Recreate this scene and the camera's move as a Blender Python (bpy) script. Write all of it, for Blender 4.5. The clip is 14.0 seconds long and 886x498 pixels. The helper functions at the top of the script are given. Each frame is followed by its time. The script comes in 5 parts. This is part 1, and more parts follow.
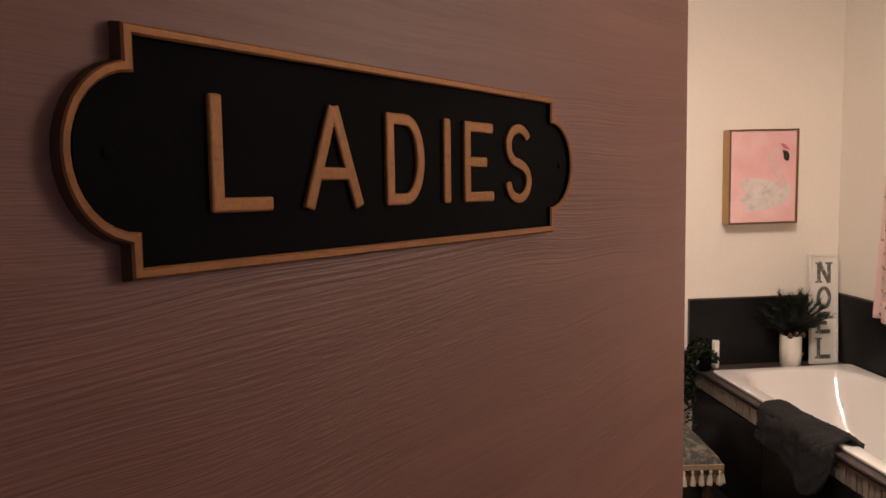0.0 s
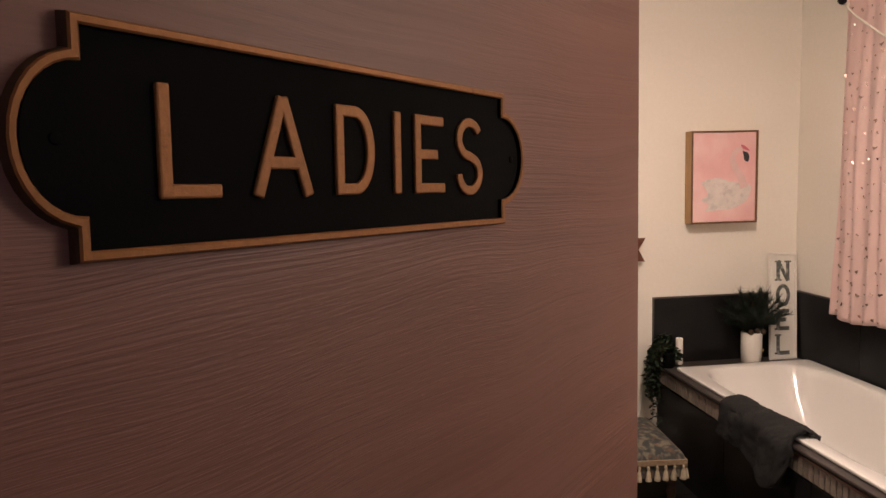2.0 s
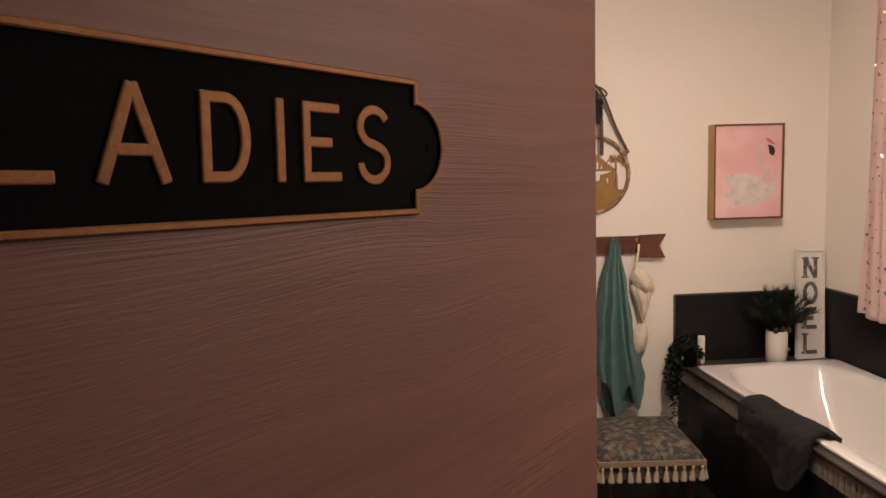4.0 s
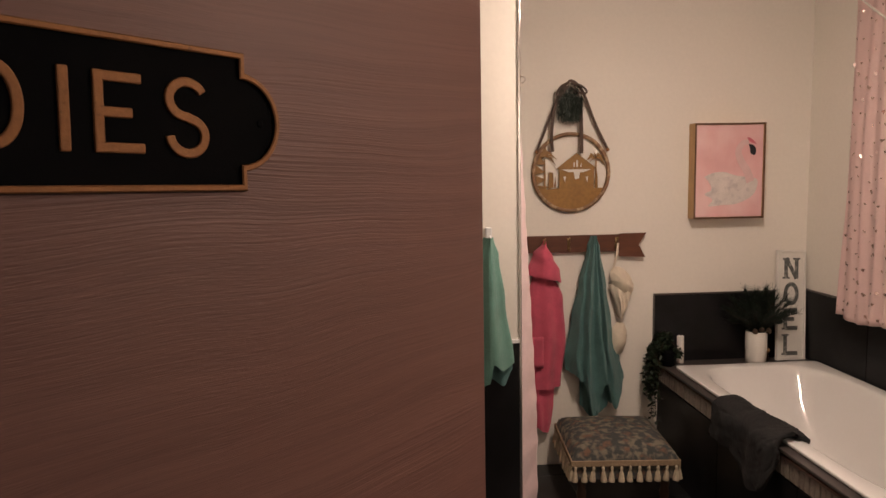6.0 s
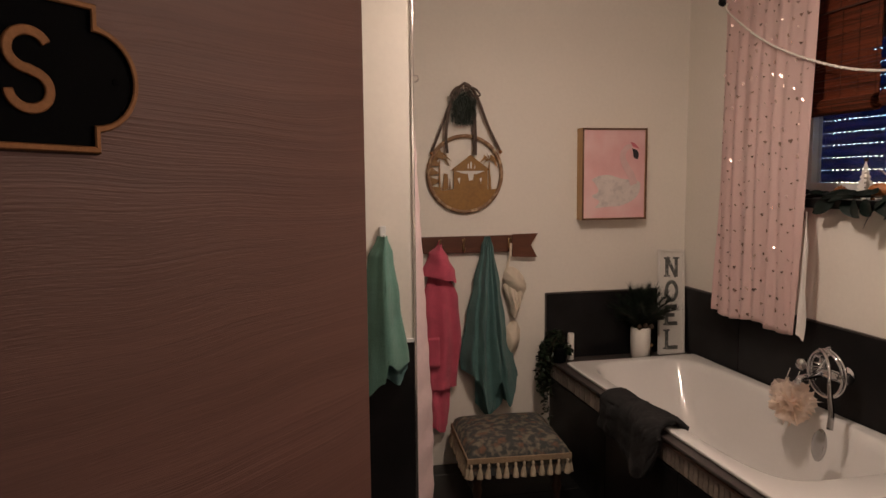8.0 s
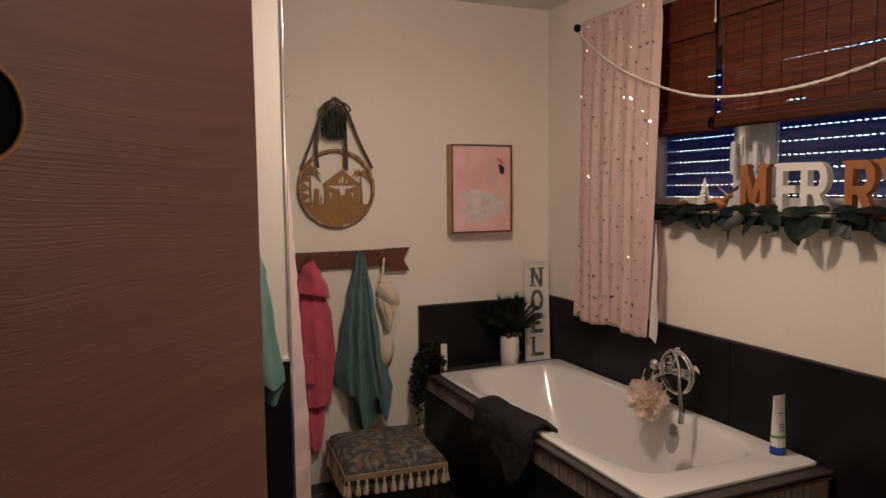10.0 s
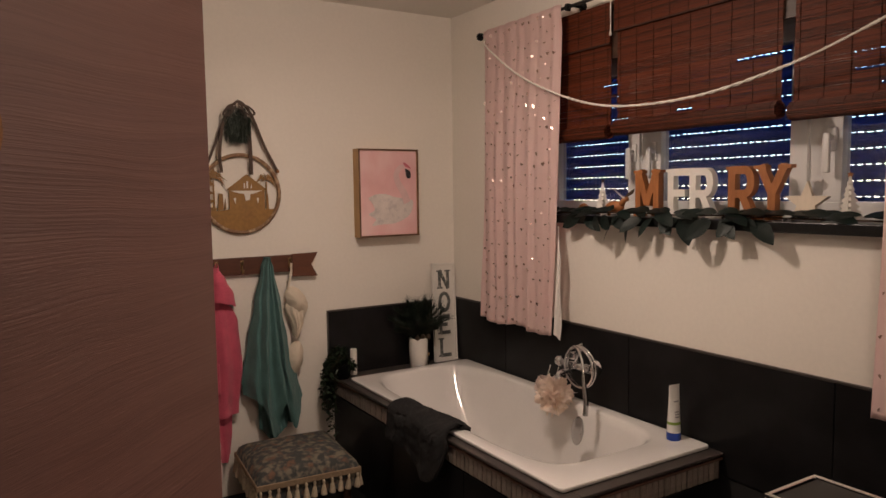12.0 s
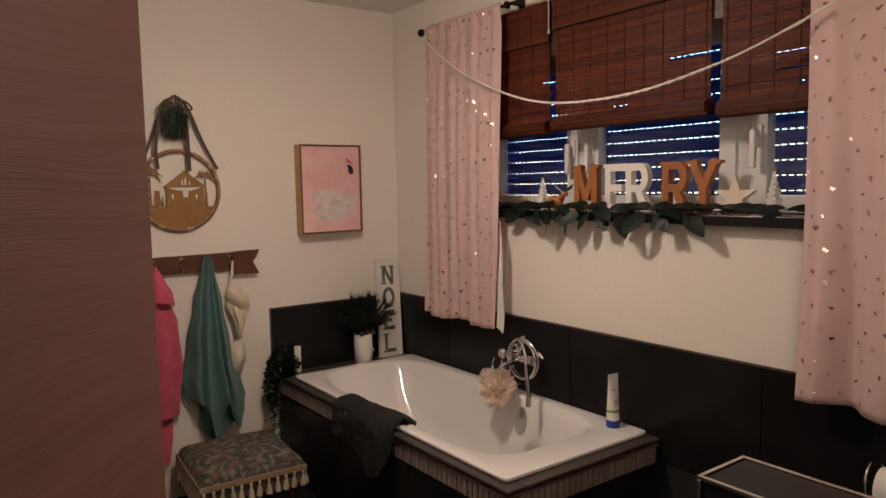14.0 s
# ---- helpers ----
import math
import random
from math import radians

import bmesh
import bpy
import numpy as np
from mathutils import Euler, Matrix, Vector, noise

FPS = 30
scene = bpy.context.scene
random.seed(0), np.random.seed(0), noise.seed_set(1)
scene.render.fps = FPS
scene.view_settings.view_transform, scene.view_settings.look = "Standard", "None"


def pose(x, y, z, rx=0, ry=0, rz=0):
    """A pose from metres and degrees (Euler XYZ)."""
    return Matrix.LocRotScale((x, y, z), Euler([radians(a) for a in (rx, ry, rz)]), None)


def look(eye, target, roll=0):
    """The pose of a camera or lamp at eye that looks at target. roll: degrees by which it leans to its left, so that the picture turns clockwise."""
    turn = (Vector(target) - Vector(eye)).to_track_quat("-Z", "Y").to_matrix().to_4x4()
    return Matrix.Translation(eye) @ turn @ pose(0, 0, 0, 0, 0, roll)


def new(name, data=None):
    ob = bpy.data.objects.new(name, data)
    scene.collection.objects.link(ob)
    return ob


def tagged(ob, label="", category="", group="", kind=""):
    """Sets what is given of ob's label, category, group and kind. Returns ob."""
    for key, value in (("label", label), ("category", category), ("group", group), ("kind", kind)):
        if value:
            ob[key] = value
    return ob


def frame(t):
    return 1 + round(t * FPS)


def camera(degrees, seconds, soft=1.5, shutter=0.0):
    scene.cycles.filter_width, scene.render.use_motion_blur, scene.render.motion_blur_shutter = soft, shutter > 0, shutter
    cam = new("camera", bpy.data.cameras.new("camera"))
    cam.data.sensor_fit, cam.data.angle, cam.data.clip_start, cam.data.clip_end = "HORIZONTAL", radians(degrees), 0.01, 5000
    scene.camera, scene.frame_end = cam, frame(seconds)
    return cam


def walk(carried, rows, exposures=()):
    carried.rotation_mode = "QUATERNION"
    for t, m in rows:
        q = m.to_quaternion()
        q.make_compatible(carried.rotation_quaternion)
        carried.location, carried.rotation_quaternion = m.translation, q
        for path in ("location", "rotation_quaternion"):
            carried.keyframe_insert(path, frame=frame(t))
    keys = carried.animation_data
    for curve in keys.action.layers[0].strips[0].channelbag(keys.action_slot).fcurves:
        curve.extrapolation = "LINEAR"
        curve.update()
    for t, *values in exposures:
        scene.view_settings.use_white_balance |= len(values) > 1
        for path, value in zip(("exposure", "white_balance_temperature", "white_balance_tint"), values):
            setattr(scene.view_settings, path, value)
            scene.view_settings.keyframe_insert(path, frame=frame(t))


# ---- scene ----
cam = camera(64.4, 14.0, soft=1.5)
PATH = [
    (0, (0.053, -0.127, 1.582), (0.219, 1.855, 1.375), -1.4),
    (0.5, (0.047, -0.123, 1.583), (0.241, 1.857, 1.381), -1.4),
    (1, (0.05, -0.131, 1.581), (0.267, 1.848, 1.382), -1.4),
    (1.5, (0.056, -0.139, 1.578), (0.287, 1.838, 1.379), -1.4),
    (2, (0.064, -0.142, 1.575), (0.314, 1.831, 1.371), -1.4),
    (2.5, (0.08, -0.144, 1.571), (0.341, 1.828, 1.358), -1.4),
    (3, (0.1, -0.132, 1.571), (0.346, 1.841, 1.354), -1.4),
    (3.2, (0.112, -0.133, 1.57), (0.337, 1.843, 1.359), -1.5),
    (5.5, (0.256, -0.138, 1.561), (0.355, 1.848, 1.346), -1.2),
    (6, (0.293, -0.138, 1.547), (0.431, 1.846, 1.335), -1.0),
    (6.5, (0.313, -0.144, 1.541), (0.478, 1.837, 1.329), -0.7),
    (7, (0.317, -0.144, 1.531), (0.528, 1.834, 1.327), -0.5),
    (7.5, (0.314, -0.136, 1.524), (0.623, 1.83, 1.325), -0.4),
    (8, (0.311, -0.13, 1.517), (0.733, 1.815, 1.32), -0.5),
    (8.5, (0.31, -0.136, 1.518), (0.835, 1.785, 1.332), -0.4),
    (11, (0.242, -0.142, 1.543), (1.162, 1.627, 1.377), -0.8),
    (11.5, (0.225, -0.145, 1.545), (1.207, 1.59, 1.38), -0.8),
    (12, (0.207, -0.143, 1.541), (1.249, 1.557, 1.378), -0.8),
    (12.5, (0.204, -0.145, 1.538), (1.291, 1.526, 1.376), -0.9),
    (13, (0.2, -0.149, 1.53), (1.326, 1.496, 1.368), -0.9),
    (13.5, (0.198, -0.153, 1.527), (1.352, 1.472, 1.356), -0.9),
    (14, (0.2, -0.16, 1.545), (1.372, 1.45, 1.365), -1.1),
]
EXPOSURES = [(0, 0.58), (1.5, 0.57), (3, 0.47), (5.5, 0.34), (6.0, 0.12), (6.5, -0.09), (7.0, -0.25), (8.5, -0.42), (11, -0.32), (14, -0.25)]
walk(cam, [(t, look(eye, target, roll)) for t, eye, target, roll in PATH], EXPOSURES)

# ---- light ----
world = bpy.data.worlds.new("world")
scene.world = world
world.use_nodes = True
wn = world.node_tree
sky = wn.nodes.new("ShaderNodeTexSky")
sky.sky_type = "NISHITA"
sky.sun_disc = False
sky.sun_elevation = radians(28)
sky.sun_rotation = radians(250)
sky.dust_density, sky.ozone_density = 0.0, 5.0
wn.links.new(sky.outputs[0], wn.nodes["Background"].inputs[0])
wn.nodes["Background"].inputs[1].default_value = 4.0


def lamp(name, kind, energy, colour, m, size):
    data = bpy.data.lights.new(name, kind)
    data.energy, data.color = energy, colour
    if kind == "AREA":
        data.shape, data.size = "DISK", size
    else:
        data.shadow_soft_size = size
    ob = new(name, data)
    ob.matrix_world = m
    return ob


lamp("ceiling_lamp_light", "POINT", 19, (1.0, 0.795, 0.66), pose(1.30, 1.90, 2.36), 0.055)
# No second fixture: an added share of the ceiling lamp, sent downwards.
lamp("ceiling_lamp_down_share", "AREA", 12, (1.0, 0.795, 0.66), pose(1.30, 1.90, 2.27), 0.14)
# Added fill with no known source; brightens the door and the right curtain.
lamp("entrance_fill_light", "POINT", 9.2, (1.0, 0.795, 0.66), pose(1.42, 0.22, 1.82), 0.16)
lamp("hall_light", "POINT", 2.2, (0.90, 0.78, 1.0), pose(0.62, -1.30, 1.60), 0.12)


# ---- materials ----
def mat(name, colour, rough=0.6, metal=0.0, vary=0.12, scale=6.0, fine=60.0, bump=0.08, island=False, stretch=(1, 1, 1), coat=0.0, dist=0.002, sheen=0.0, specular=0.5):
    """A surface with variation at two scales and a fine relief."""
    m = bpy.data.materials.new(name)
    m.use_nodes = True
    nt = m.node_tree
    b = nt.nodes["Principled BSDF"]
    tc = nt.nodes.new("ShaderNodeTexCoord")
    mp = nt.nodes.new("ShaderNodeMapping")
    mp.inputs["Scale"].default_value = stretch
    nt.links.new(tc.outputs["Object"], mp.inputs[0])
    big = nt.nodes.new("ShaderNodeTexNoise")
    big.inputs["Scale"].default_value = scale
    big.inputs["Detail"].default_value = 4
    small = nt.nodes.new("ShaderNodeTexNoise")
    small.inputs["Scale"].default_value = fine
    small.inputs["Detail"].default_value = 3
    info = nt.nodes.new("ShaderNodeObjectInfo")
    for n in (big, small):
        nt.links.new(mp.outputs[0], n.inputs["Vector"])
    add = nt.nodes.new("ShaderNodeMath")
    add.operation = "ADD"
    nt.links.new(big.outputs[0], add.inputs[0])
    nt.links.new(small.outputs[0], add.inputs[1])
    rnd = nt.nodes.new("ShaderNodeMath")
    rnd.operation = "MULTIPLY_ADD"
    rnd.inputs[1].default_value = 0.35
    if island:
        info = nt.nodes.new("ShaderNodeNewGeometry")
        rnd.inputs[1].default_value = 0.9
    nt.links.new(info.outputs["Random Per Island" if island else "Random"], rnd.inputs[0])
    nt.links.new(add.outputs[0], rnd.inputs[2])
    ramp = nt.nodes.new("ShaderNodeMapRange")
    ramp.inputs[1].default_value, ramp.inputs[2].default_value = 0.7, 1.65
    ramp.inputs[3].default_value, ramp.inputs[4].default_value = 1 - vary, 1 + vary
    nt.links.new(rnd.outputs[0], ramp.inputs[0])
    mul = nt.nodes.new("ShaderNodeVectorMath")
    mul.operation = "SCALE"
    mul.inputs[0].default_value = colour
    nt.links.new(ramp.outputs[0], mul.inputs["Scale"])
    nt.links.new(mul.outputs[0], b.inputs["Base Color"])
    rr = nt.nodes.new("ShaderNodeMapRange")
    rr.inputs[3].default_value, rr.inputs[4].default_value = max(0.02, rough - 0.05), min(1, rough + (0.08 if rough > 0.2 else 0.02))
    nt.links.new(big.outputs[0], rr.inputs[0])
    nt.links.new(rr.outputs[0], b.inputs["Roughness"])
    b.inputs["Metallic"].default_value = metal
    b.inputs["Specular IOR Level"].default_value = specular
    b.inputs["Coat Weight"].default_value = coat
    b.inputs["Sheen Weight"].default_value = sheen
    if bump:
        bp = nt.nodes.new("ShaderNodeBump")
        bp.inputs["Strength"].default_value = bump
        bp.inputs["Distance"].default_value = dist
        nt.links.new(small.outputs[0], bp.inputs["Height"])
        nt.links.new(bp.outputs[0], b.inputs["Normal"])
    return m


def two_tone(m, colour, scale, lo, hi, stretch=(1, 1, 1), detail=4.0):
    """A second colour in patches over the first."""
    nt = m.node_tree
    b = nt.nodes["Principled BSDF"]
    src = b.inputs["Base Color"].links[0].from_socket
    tc = nt.nodes.new("ShaderNodeTexCoord")
    mp = nt.nodes.new("ShaderNodeMapping")
    mp.inputs["Scale"].default_value = stretch
    mp.inputs["Location"].default_value = (3.1, 1.7, 5.3)
    ns = nt.nodes.new("ShaderNodeTexNoise")
    ns.inputs["Scale"].default_value, ns.inputs["Detail"].default_value = scale, detail
    mr = nt.nodes.new("ShaderNodeMapRange")
    mr.inputs[1].default_value, mr.inputs[2].default_value = lo, hi
    mix = nt.nodes.new("ShaderNodeMix")
    mix.data_type = "RGBA"
    nt.links.new(tc.outputs["Object"], mp.inputs[0])
    nt.links.new(mp.outputs[0], ns.inputs["Vector"])
    nt.links.new(ns.outputs[0], mr.inputs[0])
    nt.links.new(mr.outputs[0], mix.inputs["Factor"])
    nt.links.new(src, mix.inputs["A"])
    mix.inputs["B"].default_value = (*colour, 1)
    nt.links.new(mix.outputs["Result"], b.inputs["Base Color"])
    return m


def translucent(m, colour, weight):
    """Lets part of the light through, as thin cloth and plastic do."""
    nt = m.node_tree
    out, b = nt.nodes["Material Output"], nt.nodes["Principled BSDF"]
    tr = nt.nodes.new("ShaderNodeBsdfTranslucent")
    tr.inputs[0].default_value = (*colour, 1)
    mix = nt.nodes.new("ShaderNodeMixShader")
    mix.inputs[0].default_value = weight
    nt.links.new(b.outputs[0], mix.inputs[1])
    nt.links.new(tr.outputs[0], mix.inputs[2])
    nt.links.new(mix.outputs[0], out.inputs[0])
    return m


def door_wood():
    """Laminate with a wavy, embossed grain that runs across the door."""
    m = bpy.data.materials.new("door_laminate")
    m.use_nodes = True
    nt = m.node_tree
    b = nt.nodes["Principled BSDF"]
    tc = nt.nodes.new("ShaderNodeTexCoord")
    sep = nt.nodes.new("ShaderNodeSeparateXYZ")
    nt.links.new(tc.outputs["Object"], sep.inputs[0])
    warp = nt.nodes.new("ShaderNodeTexNoise")
    warp.inputs["Scale"].default_value, warp.inputs["Detail"].default_value = 1.0, 2.0
    wm = nt.nodes.new("ShaderNodeMapping")
    wm.inputs["Scale"].default_value = (2.2, 1, 4.5)
    nt.links.new(tc.outputs["Object"], wm.inputs[0])
    nt.links.new(wm.outputs[0], warp.inputs["Vector"])
    z = nt.nodes.new("ShaderNodeMath")
    z.operation = "MULTIPLY_ADD"
    z.inputs[1].default_value = 0.060
    nt.links.new(warp.outputs[0], z.inputs[0])
    nt.links.new(sep.outputs[2], z.inputs[2])
    com = nt.nodes.new("ShaderNodeCombineXYZ")
    nt.links.new(sep.outputs[0], com.inputs[0])
    nt.links.new(z.outputs[0], com.inputs[2])

    def grain(scale, stretch, detail):
        mp = nt.nodes.new("ShaderNodeMapping")
        mp.inputs["Scale"].default_value = stretch
        n = nt.nodes.new("ShaderNodeTexNoise")
        n.inputs["Scale"].default_value, n.inputs["Detail"].default_value = scale, detail
        nt.links.new(com.outputs[0], mp.inputs[0])
        nt.links.new(mp.outputs[0], n.inputs["Vector"])
        return n
    lines = grain(1.0, (3.2, 1, 400), 1.0)
    bands = grain(1.0, (2.0, 1, 38), 3.0)
    pores = grain(1.0, (45, 1, 900), 1.0)
    mix1 = nt.nodes.new("ShaderNodeMix")
    mix1.data_type = "RGBA"
    mix1.inputs["A"].default_value, mix1.inputs["B"].default_value = (0.168, 0.081, 0.065, 1), (0.256, 0.128, 0.103, 1)
    mr = nt.nodes.new("ShaderNodeMapRange")
    mr.inputs[1].default_value, mr.inputs[2].default_value = 0.25, 0.75
    s = nt.nodes.new("ShaderNodeMath")
    s.operation = "MULTIPLY_ADD"
    s.inputs[1].default_value = 0.40
    s2 = nt.nodes.new("ShaderNodeMath")
    s2.operation = "MULTIPLY"
    s2.inputs[1].default_value = 0.60
    nt.links.new(bands.outputs[0], s2.inputs[0])
    nt.links.new(lines.outputs[0], s.inputs[0])
    nt.links.new(s2.outputs[0], s.inputs[2])
    nt.links.new(s.outputs[0], mr.inputs[0])
    nt.links.new(mr.outputs[0], mix1.inputs["Factor"])
    nt.links.new(mix1.outputs["Result"], b.inputs["Base Color"])
    b.inputs["Roughness"].default_value = 0.48
    patch = grain(1.0, (1.6, 1, 14), 2.0)
    pr = nt.nodes.new("ShaderNodeMapRange")
    pr.inputs[1].default_value, pr.inputs[2].default_value, pr.inputs[3].default_value = 0.46, 0.66, 0.05
    nt.links.new(patch.outputs[0], pr.inputs[0])
    ridge = nt.nodes.new("ShaderNodeMath")
    ridge.operation = "MULTIPLY"
    nt.links.new(lines.outputs[0], ridge.inputs[0])
    nt.links.new(pr.outputs[0], ridge.inputs[1])
    h = nt.nodes.new("ShaderNodeMath")
    h.operation = "MULTIPLY_ADD"
    h.inputs[1].default_value = 3.2
    nt.links.new(ridge.outputs[0], h.inputs[0])
    nt.links.new(pores.outputs[0], h.inputs[2])
    bp = nt.nodes.new("ShaderNodeBump")
    bp.inputs["Strength"].default_value, bp.inputs["Distance"].default_value = 0.37, 0.0008
    nt.links.new(h.outputs[0], bp.inputs["Height"])
    nt.links.new(bp.outputs[0], b.inputs["Normal"])
    return m


M_DOOR = door_wood()
M_WALL = mat("white_wall_paint", (0.80, 0.75, 0.68), 0.75, vary=0.04, scale=1.5, fine=55, bump=0.12, dist=0.003)
M_CEIL = mat("ceiling_paint", (0.80, 0.76, 0.70), 0.8, vary=0.03, scale=1.2, fine=70, bump=0.15)
M_TILE = two_tone(mat("black_tile", (0.007, 0.0068, 0.0072), 0.34, vary=0.35, scale=3, fine=14, bump=0.12, dist=0.001, specular=0.22), (0.016, 0.0155, 0.0165), 5, 0.45, 0.75)
M_FLOOR = mat("black_floor_tile", (0.007, 0.0068, 0.007), 0.35, vary=0.35, scale=3, fine=20, bump=0.1)
M_GROUT = mat("dark_grout", (0.014, 0.013, 0.013), 0.9, vary=0.2)
M_CHROME = mat("chrome", (0.66, 0.66, 0.68), 0.09, metal=1.0, vary=0.03, bump=0)
# Darker copy of the chrome: dark reflections put into the hand shower's colour.
M_SHOWER = mat("chrome_dark_reflections", (0.42, 0.41, 0.41), 0.14, metal=1.0, vary=0.06, bump=0)
M_ALU = mat("brushed_aluminium", (0.80, 0.78, 0.77), 0.16, metal=1.0, vary=0.08, fine=120, bump=0.05)
M_ENAMEL = mat("white_enamel", (0.77, 0.75, 0.73), 0.035, vary=0.02, scale=2, bump=0, coat=0.3)
M_MOSAIC = mat("grey_brown_stone", (0.24, 0.20, 0.17), 0.45, vary=0.35, scale=18, fine=90, bump=0.2)
M_MOSAIC_TRIM = mat("dark_stone_trim", (0.055, 0.046, 0.042), 0.35, vary=0.3, scale=14, fine=90, bump=0.15)
# The red-brown holds the reddish highlight along the strip, put into its colour.
M_PENCIL = mat("stone_trim_red_highlight", (0.105, 0.055, 0.040), 0.28, vary=0.3, scale=14, fine=90, bump=0.1)
M_BLACK = mat("black_cast_metal", (0.0022, 0.0022, 0.0027), 0.75, specular=0.09, vary=0.3, scale=30, fine=300, bump=0.25, dist=0.0006)
M_BRASSDARK = mat("dark_brass", (0.055, 0.028, 0.014), 0.6, metal=0.3, vary=0.3, scale=40, fine=220, bump=0.2, dist=0.0006)
M_BRASS = two_tone(mat("old_brass", (0.275, 0.122, 0.044), 0.52, metal=0.45, vary=0.28, scale=40, fine=260, bump=0.45, dist=0.0008), (0.10, 0.046, 0.02), 110, 0.66, 0.80)
M_IRON = mat("black_iron", (0.012, 0.012, 0.013), 0.4, metal=0.6, vary=0.1, bump=0)
M_FRAME = mat("white_plastic", (0.74, 0.73, 0.72), 0.35, vary=0.03, bump=0)
M_SLAT = translucent(mat("shutter_plastic", (0.060, 0.080, 0.150), 0.5, vary=0.08, bump=0), (0.040, 0.058, 0.140), 0.5)
M_SILL = mat("black_granite", (0.009, 0.009, 0.0095), 0.3, vary=0.5, scale=60, fine=300, bump=0.02, specular=0.28)
M_PINK = translucent(mat("pink_cotton", (0.81, 0.61, 0.575), 0.85, vary=0.07, scale=9, fine=700, bump=0.25, dist=0.0006, sheen=0.2), (0.85, 0.62, 0.64), 0.32)
M_LINING = mat("white_lining", (0.78, 0.74, 0.70), 0.85, vary=0.05, fine=500)
M_FOIL = mat("silver_foil", (0.58, 0.42, 0.38), 0.22, metal=0.9, vary=0.25, scale=40, fine=200, bump=0.1)
M_BAMBOO = mat("red_brown_bamboo", (0.066, 0.0150, 0.0055), 0.55, island=True, vary=0.85, scale=12, fine=60, bump=0.2, stretch=(1, 1.6, 14), specular=0.2)
M_THREAD = mat("dark_thread", (0.045, 0.016, 0.009), 0.9, vary=0.2)
M_ROPE = mat("white_cotton_rope", (0.70, 0.66, 0.60), 0.9, vary=0.1, scale=60, fine=400, bump=0.4)
M_WOOD = mat("orange_brown_wood", (0.31, 0.115, 0.036), 0.5, vary=0.35, scale=10, fine=70, bump=0.15, stretch=(1, 1, 0.2))
M_PALE = mat("bleached_wood", (0.66, 0.57, 0.46), 0.6, vary=0.12, scale=12, fine=80, bump=0.15, stretch=(1, 1, 0.25))
M_WHITEWOOD = mat("white_painted_wood", (0.76, 0.73, 0.68), 0.55, vary=0.06, scale=15, fine=80, bump=0.15)
M_LEAF = mat("dark_green_leaf", (0.0045, 0.0105, 0.0085), 0.46, vary=0.5, scale=20, fine=90, bump=0.25, specular=0.28)
M_IVY = mat("ivy_leaf", (0.020, 0.038, 0.018), 0.5, vary=0.5, scale=25, fine=90, bump=0.1)
M_NEEDLE = mat("pine_needle", (0.007, 0.017, 0.009), 0.5, vary=0.5, scale=25, bump=0)
M_STEM = mat("brown_stem", (0.06, 0.035, 0.02), 0.8, vary=0.2)
M_CERAMIC = mat("white_ceramic", (0.76, 0.72, 0.67), 0.35, vary=0.04, bump=0.05)
M_BRONZE = mat("dark_bronze", (0.36, 0.24, 0.12), 0.28, metal=0.9, vary=0.2, bump=0.05)
M_RACK = mat("dark_red_wood", (0.10, 0.033, 0.016), 0.45, vary=0.4, scale=8, fine=60, bump=0.15, stretch=(0.2, 1, 1))
M_OAK = mat("light_oak", (0.50, 0.30, 0.13), 0.5, vary=0.25, scale=8, fine=60, bump=0.1, stretch=(1, 1, 0.15))
M_OAKEDGE = mat("dark_oak_edge", (0.14, 0.07, 0.035), 0.5, vary=0.25, scale=8, fine=60, bump=0.1, stretch=(1, 1, 0.15))
M_CANVAS = two_tone(mat("pink_paint_canvas", (0.78, 0.45, 0.45), 0.7, vary=0.08, scale=9, fine=350, bump=0.3, dist=0.0008), (0.82, 0.56, 0.55), 7, 0.42, 0.66, (1, 1, 0.6))
M_SWAN = two_tone(mat("grey_white_paint", (0.70, 0.63, 0.59), 0.7, vary=0.15, scale=20, fine=200, bump=0.4), (0.54, 0.48, 0.47), 24, 0.50, 0.66)
M_SWANPINK = mat("pale_pink_paint", (0.72, 0.50, 0.49), 0.7, vary=0.1, scale=20, fine=200, bump=0.3)
M_ROSE = mat("deep_rose_paint", (0.62, 0.16, 0.20), 0.7, vary=0.15, scale=20, bump=0.3)
M_INK = mat("black_paint", (0.02, 0.02, 0.025), 0.6, vary=0.3, scale=20, bump=0.2)
M_LETTERGREY = two_tone(mat("worn_grey_paint", (0.10, 0.105, 0.10), 0.7, vary=0.3, scale=25, fine=150), (0.42, 0.40, 0.37), 40, 0.52, 0.70)
M_BIRCH = two_tone(mat("birch_bark_wood", (0.21, 0.115, 0.06), 0.6, vary=0.3, scale=18, fine=90, bump=0.25), (0.48, 0.34, 0.21), 30, 0.48, 0.62)
M_GOLD = mat("golden_brown_plywood", (0.25, 0.125, 0.028), 0.5, vary=0.3, scale=9, fine=60, bump=0.1)
M_STRAP = mat("brown_leather", (0.058, 0.030, 0.018), 0.6, vary=0.25, scale=30, bump=0.15)
M_ROBE = mat("pink_terry", (0.54, 0.085, 0.140), 0.95, vary=0.32, scale=14, fine=260, bump=0.8, dist=0.004, sheen=0.15)
M_TEAL = mat("teal_terry", (0.072, 0.160, 0.155), 0.95, vary=0.32, scale=14, fine=260, bump=0.8, dist=0.004, sheen=0.1)
M_MINT = mat("mint_terry", (0.105, 0.225, 0.185), 0.95, vary=0.32, scale=14, fine=260, bump=0.8, dist=0.004, sheen=0.1)
